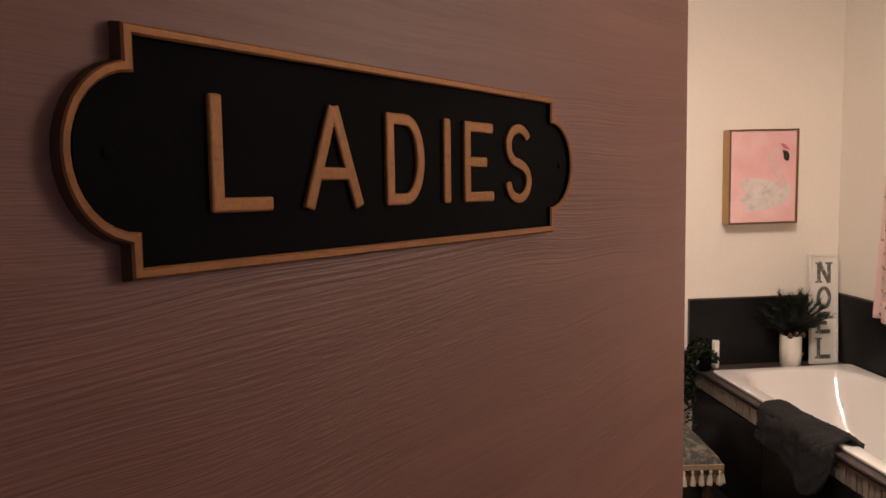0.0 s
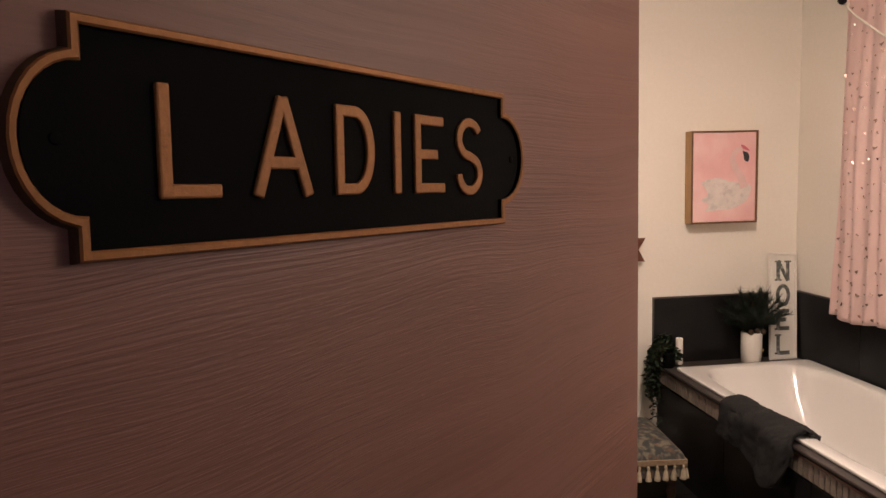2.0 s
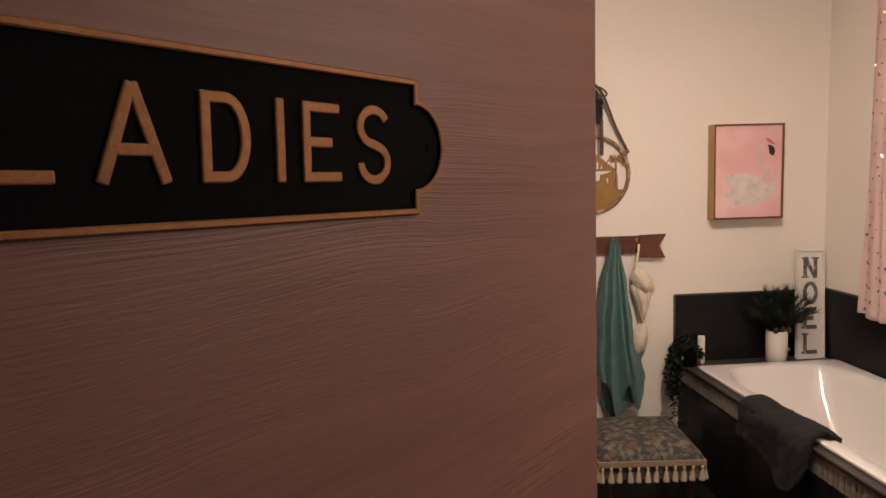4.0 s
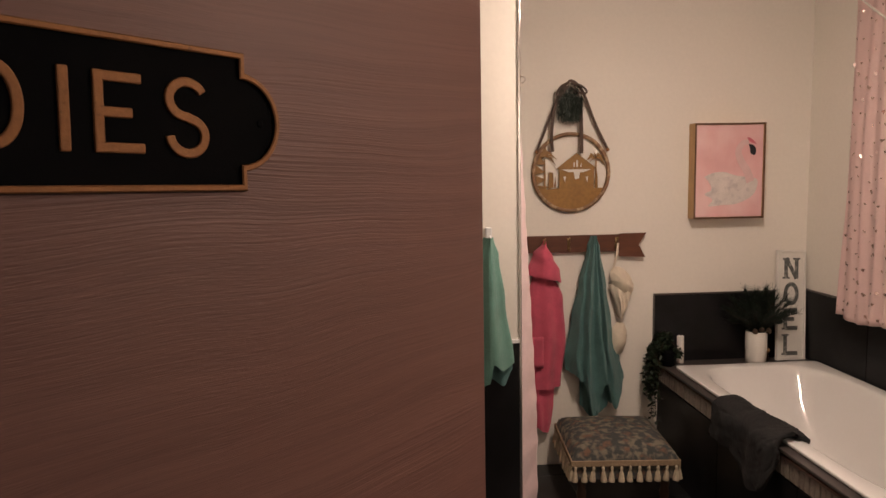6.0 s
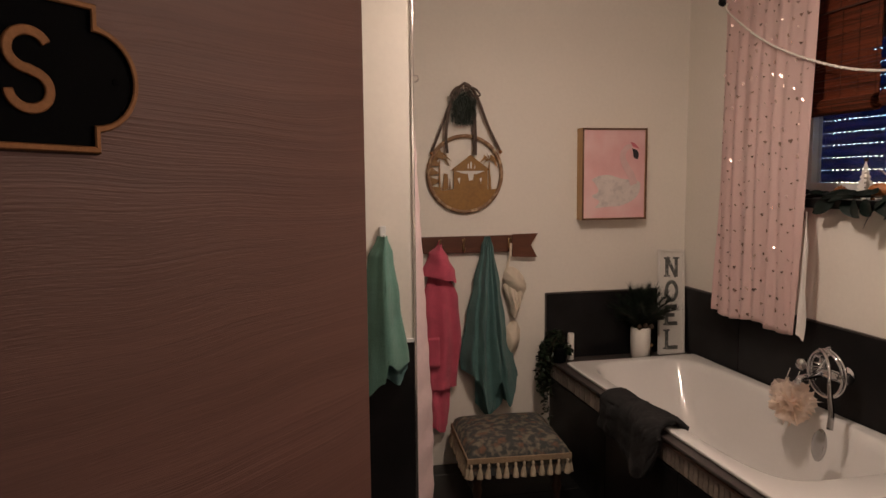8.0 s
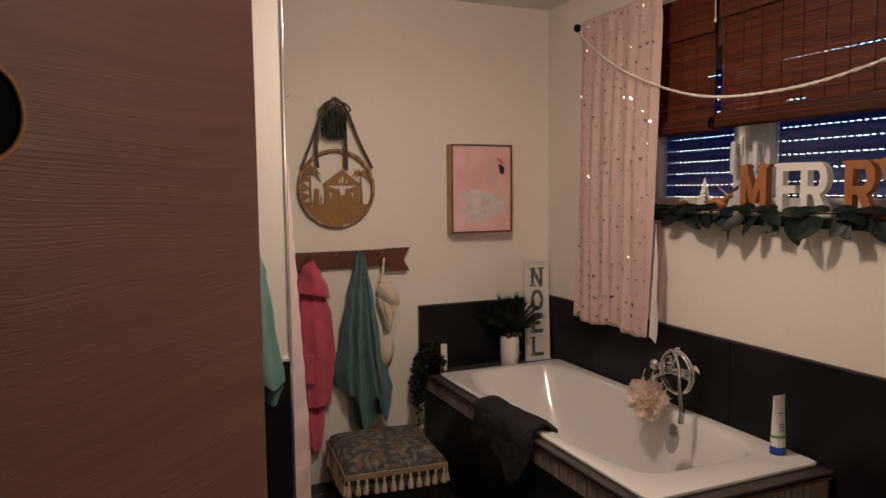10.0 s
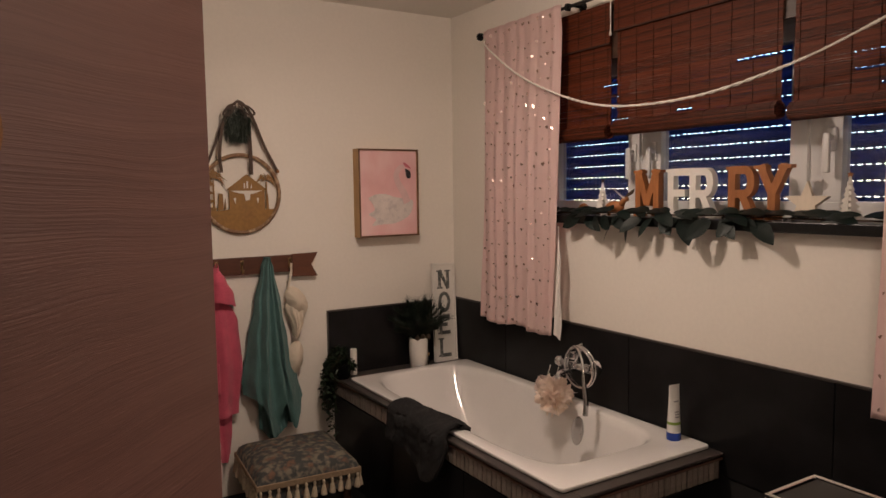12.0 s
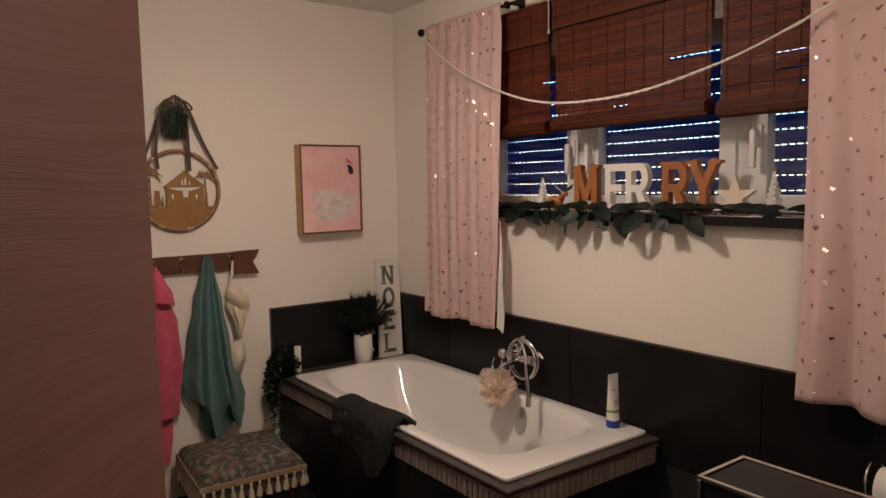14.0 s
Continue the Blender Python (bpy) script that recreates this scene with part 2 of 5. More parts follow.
M_CREAM = mat("cream_cotton", (0.66, 0.57, 0.46), 0.9, vary=0.1, scale=20, fine=400, bump=0.4)
M_MAT = mat("charcoal_terry", (0.011, 0.0105, 0.0112), 1.0, vary=0.4, scale=30, fine=260, bump=1.0, dist=0.008)
M_TAPESTRY = two_tone(two_tone(mat("tapestry", (0.056, 0.060, 0.060), 0.9, vary=0.3, scale=25, fine=500, bump=0.5), (0.19, 0.165, 0.125), 30, 0.47, 0.62), (0.17, 0.095, 0.062), 21, 0.55, 0.68)
M_BRAID = mat("gold_braid", (0.30, 0.215, 0.135), 0.8, vary=0.3, scale=60, fine=300, bump=0.6, dist=0.003)
M_TASSEL = mat("cream_tassel", (0.49, 0.405, 0.295), 0.85, vary=0.25, scale=40, fine=400, bump=0.6, stretch=(1, 1, 0.1))
M_DARKWOOD = mat("dark_wood", (0.05, 0.025, 0.015), 0.45, vary=0.3, scale=10)
M_SATIN = mat("pink_satin", (0.74, 0.56, 0.56), 0.45, vary=0.08, scale=10, fine=50, bump=0.4, dist=0.004, sheen=0.3)
M_PUFF = translucent(mat("peach_net", (0.97, 0.87, 0.79), 0.8, vary=0.08, scale=30, bump=0.2), (0.98, 0.88, 0.80), 0.72)
M_PUFFWHITE = translucent(mat("white_net", (0.78, 0.66, 0.60), 0.8, vary=0.1, scale=30, bump=0.2), (0.9, 0.82, 0.76), 0.55)
M_TUBE = mat("white_tube_plastic", (0.76, 0.75, 0.72), 0.35, vary=0.04, bump=0.05)
M_BLUE = mat("blue_cap_plastic", (0.012, 0.05, 0.34), 0.3, vary=0.1, bump=0)
M_GREEN = mat("green_print", (0.22, 0.34, 0.05), 0.4, vary=0.1, bump=0)
M_PRINT = mat("grey_print", (0.30, 0.30, 0.31), 0.5, vary=0.1, bump=0)
M_PAPER = mat("tissue_paper", (0.80, 0.77, 0.73), 0.95, vary=0.04, fine=300, bump=0.3)
M_GLASS = bpy.data.materials.new("window_glass")
M_GLASS.use_nodes = True
gb = M_GLASS.node_tree.nodes["Principled BSDF"]
gb.inputs["Transmission Weight"].default_value, gb.inputs["Roughness"].default_value, gb.inputs["IOR"].default_value = 1.0, 0.0, 1.45


# ---- building helpers ----
def mesh_of(name, bm, material, smooth=False):
    bmesh.ops.recalc_face_normals(bm, faces=bm.faces)
    me = bpy.data.meshes.new(name)
    bm.to_mesh(me)
    bm.free()
    me.materials.append(material)
    if smooth:
        me.shade_smooth()
    return me


def thing(name, label, category, m=None, group="", kind=""):
    """An empty at the base of a thing, which carries its parts."""
    ob = tagged(new(name), label, category, group, kind)
    ob.empty_display_size = 0.05
    if m is not None:
        ob.matrix_world = m
    return ob


def part(name, bm, material, parent=None, label="", smooth=False):
    ob = new(name, mesh_of(name, bm, material, smooth) if isinstance(bm, bmesh.types.BMesh) else bm)
    ob.parent = parent
    return tagged(ob, label)


def box(bm, x0, x1, y0, y1, z0, z1, bevel=0.0, segments=2):
    vs = [bm.verts.new((x, y, z)) for x in (x0, x1) for y in (y0, y1) for z in (z0, z1)]
    fs = [bm.faces.new([vs[i] for i in q]) for q in ((0, 1, 3, 2), (4, 6, 7, 5), (0, 4, 5, 1), (2, 3, 7, 6), (0, 2, 6, 4), (1, 5, 7, 3))]
    if bevel:
        es = {e for f in fs for e in f.edges}
        bmesh.ops.bevel(bm, geom=list(es), offset=bevel, segments=segments, affect="EDGES", profile=0.5)
    return bm


def boxes(*sizes, bevel=0.0):
    bm = bmesh.new()
    for s in sizes:
        box(bm, *s, bevel=bevel)
    return bm


def prism(bm, pts, y0, y1, at=lambda u, w, v: (u, w, v)):
    """An outline of (u, v) points, drawn out from w = y0 to y1."""
    a = [bm.verts.new(at(u, y0, v)) for u, v in pts]
    b = [bm.verts.new(at(u, y1, v)) for u, v in pts]
    n = len(pts)
    bm.faces.new(a)
    bm.faces.new(b[::-1])
    for i in range(n):
        bm.faces.new((a[i], b[i], b[(i + 1) % n], a[(i + 1) % n]))
    return bm


def tube(bm, pts, radius, sides=8, closed=False):
    """A round bar along points; radius may be a function of 0..1."""
    pts = [Vector(p) for p in pts]
    n, rings = len(pts), []
    up = Vector((0.13, 0.31, 0.94))
    for i, p in enumerate(pts):
        a, b = pts[(i - 1) % n if closed else max(i - 1, 0)], pts[(i + 1) % n if closed else min(i + 1, n - 1)]
        t = (b - a).normalized()
        s = t.cross(up)
        if s.length < 1e-3:
            s = t.cross(Vector((1, 0, 0)))
        s.normalize()
        up = s.cross(t).normalized()
        r = radius(i / max(n - 1, 1)) if callable(radius) else radius
        rings.append([bm.verts.new(p + (s * math.cos(k * math.tau / sides) + up * math.sin(k * math.tau / sides)) * r) for k in range(sides)])
    for i in range(n if closed else n - 1):
        for k in range(sides):
            p, q = rings[i], rings[(i + 1) % n]
            bm.faces.new((p[k], p[(k + 1) % sides], q[(k + 1) % sides], q[k]))
    if not closed:
        bm.faces.new(rings[0][::-1])
        bm.faces.new(rings[-1])
    return bm


def lathe(bm, profile, sides=24, centre=(0, 0, 0), axis="z", arc=math.tau):
    """Turned from (radius, height) points."""
    cx, cy, cz = centre
    rings = []
    for r, h in profile:
        ring = []
        for k in range(sides):
            a = k * arc / sides
            p = (r * math.cos(a), r * math.sin(a), h)
            if axis == "x":
                p = (p[2], p[0], p[1])
            elif axis == "y":
                p = (p[0], p[2], p[1])
            ring.append(bm.verts.new((cx + p[0], cy + p[1], cz + p[2])))
        rings.append(ring)
    for p, q in zip(rings, rings[1:]):
        for k in range(sides):
            bm.faces.new((p[k], p[(k + 1) % sides], q[(k + 1) % sides], q[k]))
    bm.faces.new(rings[0][::-1])
    bm.faces.new(rings[-1])
    return bm


def grid(bm, fn, nu, nv, thick=0.0):
    """A sheet fn(u, v); with thickness it gets a back and rims."""
    fn_p = [[Vector(fn(i / nu, j / nv)) for i in range(nu + 1)] for j in range(nv + 1)]
    front = [[bm.verts.new(p) for p in row] for row in fn_p]
    for j in range(nv):
        for i in range(nu):
            bm.faces.new((front[j][i], front[j][i + 1], front[j + 1][i + 1], front[j + 1][i]))
    if thick:
        back = []
        for j in range(nv + 1):
            row = []
            for i in range(nu + 1):
                du = fn_p[j][min(i + 1, nu)] - fn_p[j][max(i - 1, 0)]
                dv = fn_p[min(j + 1, nv)][i] - fn_p[max(j - 1, 0)][i]
                row.append(bm.verts.new(fn_p[j][i] + du.cross(dv).normalized() * thick))
            back.append(row)
        for j in range(nv):
            for i in range(nu):
                bm.faces.new((back[j][i], back[j + 1][i], back[j + 1][i + 1], back[j][i + 1]))
        for i in range(nu):
            bm.faces.new((front[0][i], back[0][i], back[0][i + 1], front[0][i + 1]))
            bm.faces.new((front[nv][i], front[nv][i + 1], back[nv][i + 1], back[nv][i]))
        for j in range(nv):
            bm.faces.new((front[j][0], front[j + 1][0], back[j + 1][0], back[j][0]))
            bm.faces.new((front[j][nu], back[j][nu], back[j + 1][nu], front[j + 1][nu]))
    return bm


def curve_through(pts, steps=8):
    """A smooth line through points (Catmull-Rom)."""
    p = [Vector(q) for q in pts]
    p = [p[0] * 2 - p[1]] + p + [p[-1] * 2 - p[-2]]
    out = []
    for i in range(1, len(p) - 2):
        a, b, c, d = p[i - 1:i + 3]
        for k in range(steps):
            t = k / steps
            out.append(0.5 * (2 * b + (c - a) * t + (2 * a - 5 * b + 4 * c - d) * t * t + (3 * b - a - 3 * c + d) * t ** 3))
    out.append(p[-2])
    return out


def lerp(table, v):
    """Piecewise value from ((v, value), ...)."""
    for (a, x), (b, y) in zip(table, table[1:]):
        if v <= b:
            k = (v - a) / (b - a)
            k = k * k * (3 - 2 * k)
            return x + (y - x) * k
    return table[-1][1]


# strokes of letters in a unit box: lines of (x, y); serif marks say where feet go
def bow(x0, y0, y1, depth):
    """A half round from (x0, y1) to (x0, y0) that swells to the right."""
    pts = [(x0, y1)]
    c, r = (y0 + y1) / 2, (y1 - y0) / 2
    flat = max(0.0, depth - r)
    for k in range(17):
        a = math.pi / 2 - k * math.pi / 16
        pts.append((x0 + flat + math.cos(a) * min(r, depth), c + math.sin(a) * r))
    pts.append((x0, y0))
    return pts


def s_curve():
    pts = []
    for k in range(21):
        a = radians(25 + k * 12.25)
        pts.append((0.5 + 0.42 * math.cos(a), 0.74 + 0.23 * math.sin(a)))
    for k in range(1, 23):
        a = radians(90 - k * 12.25)
        pts.append((0.5 + 0.42 * math.cos(a), 0.26 + 0.23 * math.sin(a)))
    return pts


STROKES = {
    "L": ([[(0.1, 1), (0.1, 0)], [(0.1, 0.066), (1, 0.066)]], [(0.1, 1), (0.1, 0)]),
    "A": ([[(0.0, 0), (0.5, 1)], [(0.5, 1), (1.0, 0)], [(0.2, 0.34), (0.8, 0.34)]], []),
    "D": ([[(0.08, 0), (0.08, 1)], bow(0.08, 0.066, 0.934, 0.85)], []),
    "I": ([[(0.5, 0), (0.5, 1)]], []),
    "E": ([[(0.1, 0), (0.1, 1)], [(0.1, 0.932), (0.95, 0.932)], [(0.1, 0.5), (0.75, 0.5)], [(0.1, 0.068), (0.98, 0.068)]], [(0.1, 1), (0.1, 0)]),
    "S": ([s_curve()], []),
    "N": ([[(0.12, 0), (0.12, 1)], [(0.12, 1), (0.88, 0)], [(0.88, 0), (0.88, 1)]], [(0.12, 0), (0.12, 1), (0.88, 1)]),
    "O": ([[(0.5 + 0.42 * math.cos(k * math.tau / 24), 0.5 + 0.47 * math.sin(k * math.tau / 24)) for k in range(25)]], []),
    "M": ([[(0.1, 0), (0.1, 1)], [(0.1, 1), (0.5, 0.25)], [(0.5, 0.25), (0.9, 1)], [(0.9, 0), (0.9, 1)]], [(0.1, 0), (0.1, 1), (0.9, 0), (0.9, 1)]),
    "R": ([[(0.15, 0), (0.15, 1)], bow(0.15, 0.48, 0.928, 0.68), [(0.5, 0.48), (0.9, 0)]], [(0.15, 0), (0.15, 1), (0.9, 0)]),
    "Y": ([[(0.5, 0), (0.5, 0.5)], [(0.5, 0.48), (0.1, 1)], [(0.5, 0.48), (0.9, 1)]], [(0.5, 0), (0.1, 1), (0.9, 1)]),
}


def letter(char, width, height, stroke, depth, serif=0.0):
    """A solid letter: x across, z up from its foot, y from 0 (front) to depth."""
    bm = bmesh.new()
    lines, feet = STROKES[char]
    lift = 0.0
    for line in lines:
        pts = [Vector((x * width, y * height)) for x, y in line]
        left, right = [], []
        for i, p in enumerate(pts):
            t = (pts[min(i + 1, len(pts) - 1)] - pts[max(i - 1, 0)]).normalized()
            s = Vector((-t.y, t.x)) * stroke / 2
            left.append(p + s)
            right.append(p - s)
        lift += depth * 0.006
        for i in range(len(pts) - 1):
            prism(bm, [(q.x, q.y) for q in (left[i], left[i + 1], right[i + 1], right[i])], -lift, depth)
    for x, y in feet if serif else []:
        lift += depth * 0.006
        x, y, h = x * width, y * height, stroke * 0.42
        z0, z1 = (y, y + h) if y < height / 2 else (y - h, y)
        prism(bm, [(x - serif, z0), (x + serif, z0), (x + serif, z1), (x - serif, z1)], -lift, depth)
    bmesh.ops.remove_doubles(bm, verts=bm.verts, dist=1e-5)
    return bm


# ---- the large structure ----
def struct(name, bm, material, label, category="wall", smooth=False):
    ob = part(name, bm, material, None, "", smooth)
    return tagged(ob, label, category, kind="structure")


WIN_Y0, WIN_Y1, WIN_Z0, WIN_Z1 = 0.50, 2.72, 1.385, 2.16
struct("floor", boxes((-0.75, 2.62, -2.3, 3.55, -0.12, 0.0)), M_GROUT, "dark grout bed under the black floor tiles", "floor")
struct("ceiling", boxes((-0.75, 2.80, -2.3, 3.55, 2.545, 2.66)), M_CEIL, "plain matt white ceiling", "ceiling")
wall_back = struct("wall_back", boxes((-0.75, 2.80, 3.40, 3.55, 0, 2.545)), M_WALL, "white painted plaster wall behind the bathtub")
wall_right = struct("wall_right", boxes((2.455, 2.80, -2.3, 3.40, 0, WIN_Z0), (2.455, 2.80, -2.3, 3.40, WIN_Z1, 2.545),
                    (2.455, 2.80, -2.3, WIN_Y0, WIN_Z0, WIN_Z1), (2.455, 2.80, WIN_Y1, 3.40, WIN_Z0, WIN_Z1)),
                    M_WALL, "white painted wall with a wide window above the bathtub")
struct("wall_left", boxes((-0.75, -0.62, -2.3, 3.40, 0, 2.545)), M_WALL, "plain white painted wall")
struct("wall_front", boxes((-0.62, -0.245, -0.17, -0.03, 0, 2.545), (0.70, 2.455, -0.17, -0.03, 0, 2.545), (-0.245, 0.70, -0.17, -0.03, 2.06, 2.545)),
       M_WALL, "white painted wall with the doorway")
# Unseen wall, added to close the hall off from the sky.
struct("wall_hall", boxes((-0.62, 2.455, -2.30, -2.18, 0, 2.545)), M_WALL, "unseen plain white wall added to close the hall")
wall_partition = struct("wall_partition", boxes((-0.62, 0.742, 2.375, 2.455, 0, 2.545)), M_WALL, "white partition wall with a towel hook")
half_wall = struct("half_wall", boxes((1.658, 1.828, -0.03, 0.793, 0, 0.828)), M_GROUT, "low partition wall clad in black tiles with metal edges")
surround = struct("tub_surround", boxes((1.672, 1.70, 1.522, 3.400, 0, 0.44), (1.70, 2.455, 1.522, 1.56, 0, 0.44), (1.70, 2.455, 3.27, 3.40, 0, 0.44), (1.672, 1.72, 1.522, 3.40, 0.44, 0.536), (1.72, 2.455, 1.522, 1.59, 0.44, 0.536), (1.72, 2.455, 3.23, 3.40, 0.44, 0.536)),
                  M_GROUT, "black tiled bathtub surround with a stone mosaic border", "tub surround")

# metal edges of the half wall and the corner of the partition
for nm, b in (("edge_trim", (1.644, 1.654, -0.03, 0.807, 0.832, 0.842)), ("edge_trim", (1.832, 1.842, -0.03, 0.807, 0.832, 0.842)),
              ("edge_trim", (1.654, 1.832, 0.797, 0.807, 0.832, 0.842)), ("edge_trim", (1.644, 1.654, 0.797, 0.807, 0.0, 0.832)), ("edge_trim", (1.832, 1.842, 0.797, 0.807, 0.0, 0.832))):
    part(nm, box(bmesh.new(), *b, bevel=0.002, segments=2), M_ALU, half_wall, "brushed metal edge profile")
part("corner_profile", boxes((0.742, 0.752, 2.369, 2.379, 0.0, 2.545), bevel=0.002), M_ALU, wall_partition, "shiny metal corner profile")
part("dado_tile", boxes((-0.62, 0.741, 2.364, 2.375, 0.004, 0.925), bevel=0.0015), M_TILE, wall_partition, "black wall tile")
part("dado_trim", boxes((-0.62, 0.741, 2.362, 2.375, 0.926, 0.938)), M_FRAME, wall_partition, "white edge trim")


def tile(parent, x0, x1, y0, y1, z0, z1, material=M_TILE, name="tile", label=""):
    return part(name, box(bmesh.new(), x0, x1, y0, y1, z0, z1, bevel=0.0012, segments=1), material, parent, label)


# big black tiles along the window wall and behind the tub
for y0, y1 in ((-0.03, 0.205), (0.208, 1.094), (1.098, 1.984), (1.988, 2.874), (2.878, 3.386)):
    for z0, z1 in ((0.004, 0.454), (0.4552, 0.907)):
        if z1 < 0.5:
            continue
        tile(wall_right, 2.443, 2.455, y0, y1, 0.004 if y0 < 1.0 else z0, z1)
part("top_trim", boxes((2.441, 2.455, -0.03, 3.384, 0.908, 0.915)), M_MOSAIC_TRIM, wall_right, "dark metal edge strip")
tile(wall_back, 1.640, 2.4545, 3.388, 3.400, 0.457, 0.900)
part("top_trim", boxes((1.634, 2.441, 3.386, 3.400, 0.901, 0.908)), M_MOSAIC_TRIM, wall_back, "dark metal edge strip")
part("top_trim", boxes((1.633, 1.639, 3.386, 3.400, 0.45, 0.900)), M_MOSAIC_TRIM, wall_back, "dark metal edge strip")

part("grout", boxes((2.449, 2.456, -0.03, 3.3865, 0.002, 0.905)), M_GROUT, wall_right, "dark grout")
part("grout", boxes((1.645, 2.44, 3.394, 3.401, 0.44, 0.898)), M_GROUT, wall_back, "dark grout")

# cladding of the half wall
for y0, y1 in ((-0.03, 0.30), (0.303, 0.793)):
    tile(half_wall, 1.648, 1.658, y0, y1, 0.004, 0.826)
    tile(half_wall, 1.828, 1.838, y0, y1, 0.004, 0.826)
    tile(half_wall, 1.656, 1.830, y0, y1, 0.828, 0.837)
tile(half_wall, 1.656, 1.830, 0.793, 0.803, 0.004, 0.826)

# cladding of the tub surround: black tiles, a mosaic strip and a stone edge
for y0, y1 in ((1.514, 2.10), (2.103, 2.70), (2.703, 3.398)):
    tile(surround, 1.662, 1.672, y0, y1, 0.004, 0.444)
for x0, x1 in ((1.675, 2.06), (2.063, 2.440)):
    tile(surround, x0, x1, 1.512, 1.522, 0.004, 0.444)
me_side = mesh_of("mosaic_piece", box(bmesh.new(), 0, 0.011, 0.0022, 0.0278, 0, 0.066, bevel=0.0015, segments=1), M_MOSAIC)
me_end = mesh_of("mosaic_piece", box(bmesh.new(), 0.0022, 0.0278, 0, 0.011, 0, 0.066, bevel=0.0015, segments=1), M_MOSAIC)
for k in range(62):
    part("mosaic_piece", me_side, None, surround).location = (1.661 - 0.0015 * (k % 2), 1.520 + k * 0.030, 0.452)
for k in range(25):
    part("mosaic_piece", me_end, None, surround).location = (1.676 + k * 0.030, 1.511 - 0.0015 * (k % 2), 0.452)
part("pencil_trim", boxes((1.655, 1.672, 1.506, 3.398, 0.519, 0.530), bevel=0.003), M_PENCIL, surround, "stone pencil strip with a reddish highlight in its colour")
part("pencil_trim", boxes((1.673, 2.440, 1.506, 1.522, 0.519, 0.530), bevel=0.003), M_PENCIL, surround, "stone pencil strip with a reddish highlight in its colour")
part("top_edge", boxes((1.652, 1.730, 1.503, 3.398, 0.537, 0.549), bevel=0.003), M_MOSAIC_TRIM, surround, "dark stone edge tile")
part("top_edge", boxes((1.732, 2.440, 1.503, 1.600, 0.537, 0.549), bevel=0.003), M_MOSAIC_TRIM, surround, "dark stone edge tile")
part("top_edge", boxes((1.732, 2.440, 3.225, 3.386, 0.537, 0.549), bevel=0.003), M_MOSAIC_TRIM, surround, "dark stone edge tile")

# floor tiles
floor_ob = bpy.data.objects["floor"]
me_ft = mesh_of("floor_tile", box(bmesh.new(), 0.0015, 0.5985, 0.0015, 0.2985, 0, 0.008, bevel=0.0012, segments=1), M_FLOOR)
for i in range(5):
    for j in range(12):
        part("floor_tile", me_ft, None, floor_ob).location = (-0.66 + 0.6 * i, -0.03 + 0.3 * j, 0.0)

# ---- window ----
window_1 = thing("window_1", "three-part white plastic window with handles", "window", kind="structure")
XF = 2.62
part("window_frame", boxes((XF - 0.01, XF + 0.06, WIN_Y0, WIN_Y1, 1.385, 1.415), (XF - 0.01, XF + 0.06, WIN_Y0, WIN_Y1, WIN_Z1 - 0.05, WIN_Z1),
     (XF - 0.01, XF + 0.06, WIN_Y0, WIN_Y0 + 0.05, 1.415, WIN_Z1 - 0.05), (XF - 0.01, XF + 0.06, WIN_Y1 - 0.05, WIN_Y1, 1.415, WIN_Z1 - 0.05),
     (XF - 0.01, XF + 0.06, 2.015, 2.085, 1.415, WIN_Z1 - 0.05), (XF - 0.01, XF + 0.06, 1.240, 1.310, 1.415, WIN_Z1 - 0.05)), M_FRAME, window_1)
SASHES = ((2.078, 2.68), (1.303, 2.022), (0.54, 1.247))
for y0, y1 in SASHES:
    z0, z1, w = 1.408, WIN_Z1 - 0.04, 0.066
    sash = part("sash", boxes((XF - 0.024, XF + 0.03, y0, y1, z0, z0 + 0.080), (XF - 0.024, XF + 0.03, y0, y1, z1 - w, z1),
                (XF - 0.024, XF + 0.03, y0, y0 + w, z0 + 0.080, z1 - w), (XF - 0.024, XF + 0.03, y1 - w, y1, z0 + 0.080, z1 - w), bevel=0.003), M_FRAME, window_1)
    pane = part("pane", boxes((XF + 0.004, XF + 0.010, y0 + w - 0.004, y1 - w + 0.004, z0 + 0.080 - 0.004, z1 - w + 0.004)), M_GLASS, sash, "clear glass pane")
    pane.visible_shadow = False
for y in (2.105, 1.338 - 0.125, 1.99):
    hm = bmesh.new()
    box(hm, XF - 0.036, XF - 0.025, y - 0.016, y + 0.016, 1.66, 1.74, bevel=0.004)
    tube(hm, [(XF - 0.030, y, 1.705), (XF - 0.062, y, 1.705)], 0.009, 10)
    box(hm, XF - 0.072, XF - 0.055, y - 0.012, y + 0.012, 1.585, 1.72, bevel=0.005)
    part("window_handle", hm, M_FRAME, window_1, "white lever handle", True)
part("window_sill", boxes((2.400, 2.61, 0.62, 2.66, 1.387, 1.425), bevel=0.004), M_SILL, window_1, "polished black stone sill")

# roller shutter: perforated slats outside the glass
PITCH = 0.055
for y0, y1, lift in ((2.050, 2.76, 0.004), (1.275, 2.046, 0.012), (0.46, 1.271, 0.019)):
    shutter = thing("roller_shutter", "closed plastic roller shutter with rows of light slots", "roller shutter", group="roller shutters")
    bm = bmesh.new()
    grid(bm, lambda u, v: (2.70 + 0.006 * math.sin(v * math.pi), y0 + (y1 - y0) * u, v * 0.0496), 1, 6, 0.006)
    n = round((y1 - y0) / 0.0292)
    for k in range(n):
        y = y0 + (y1 - y0) * k / n
        box(bm, 2.697, 2.701, y, y + (y1 - y0) / n * 0.34, 0.0496, PITCH)
    me_slat = mesh_of("slat", bm, M_SLAT)
    for k in range(15):
        part("slat", me_slat, None, shutter).location = (0, 0, 1.377 + lift + (k - 1) * PITCH)

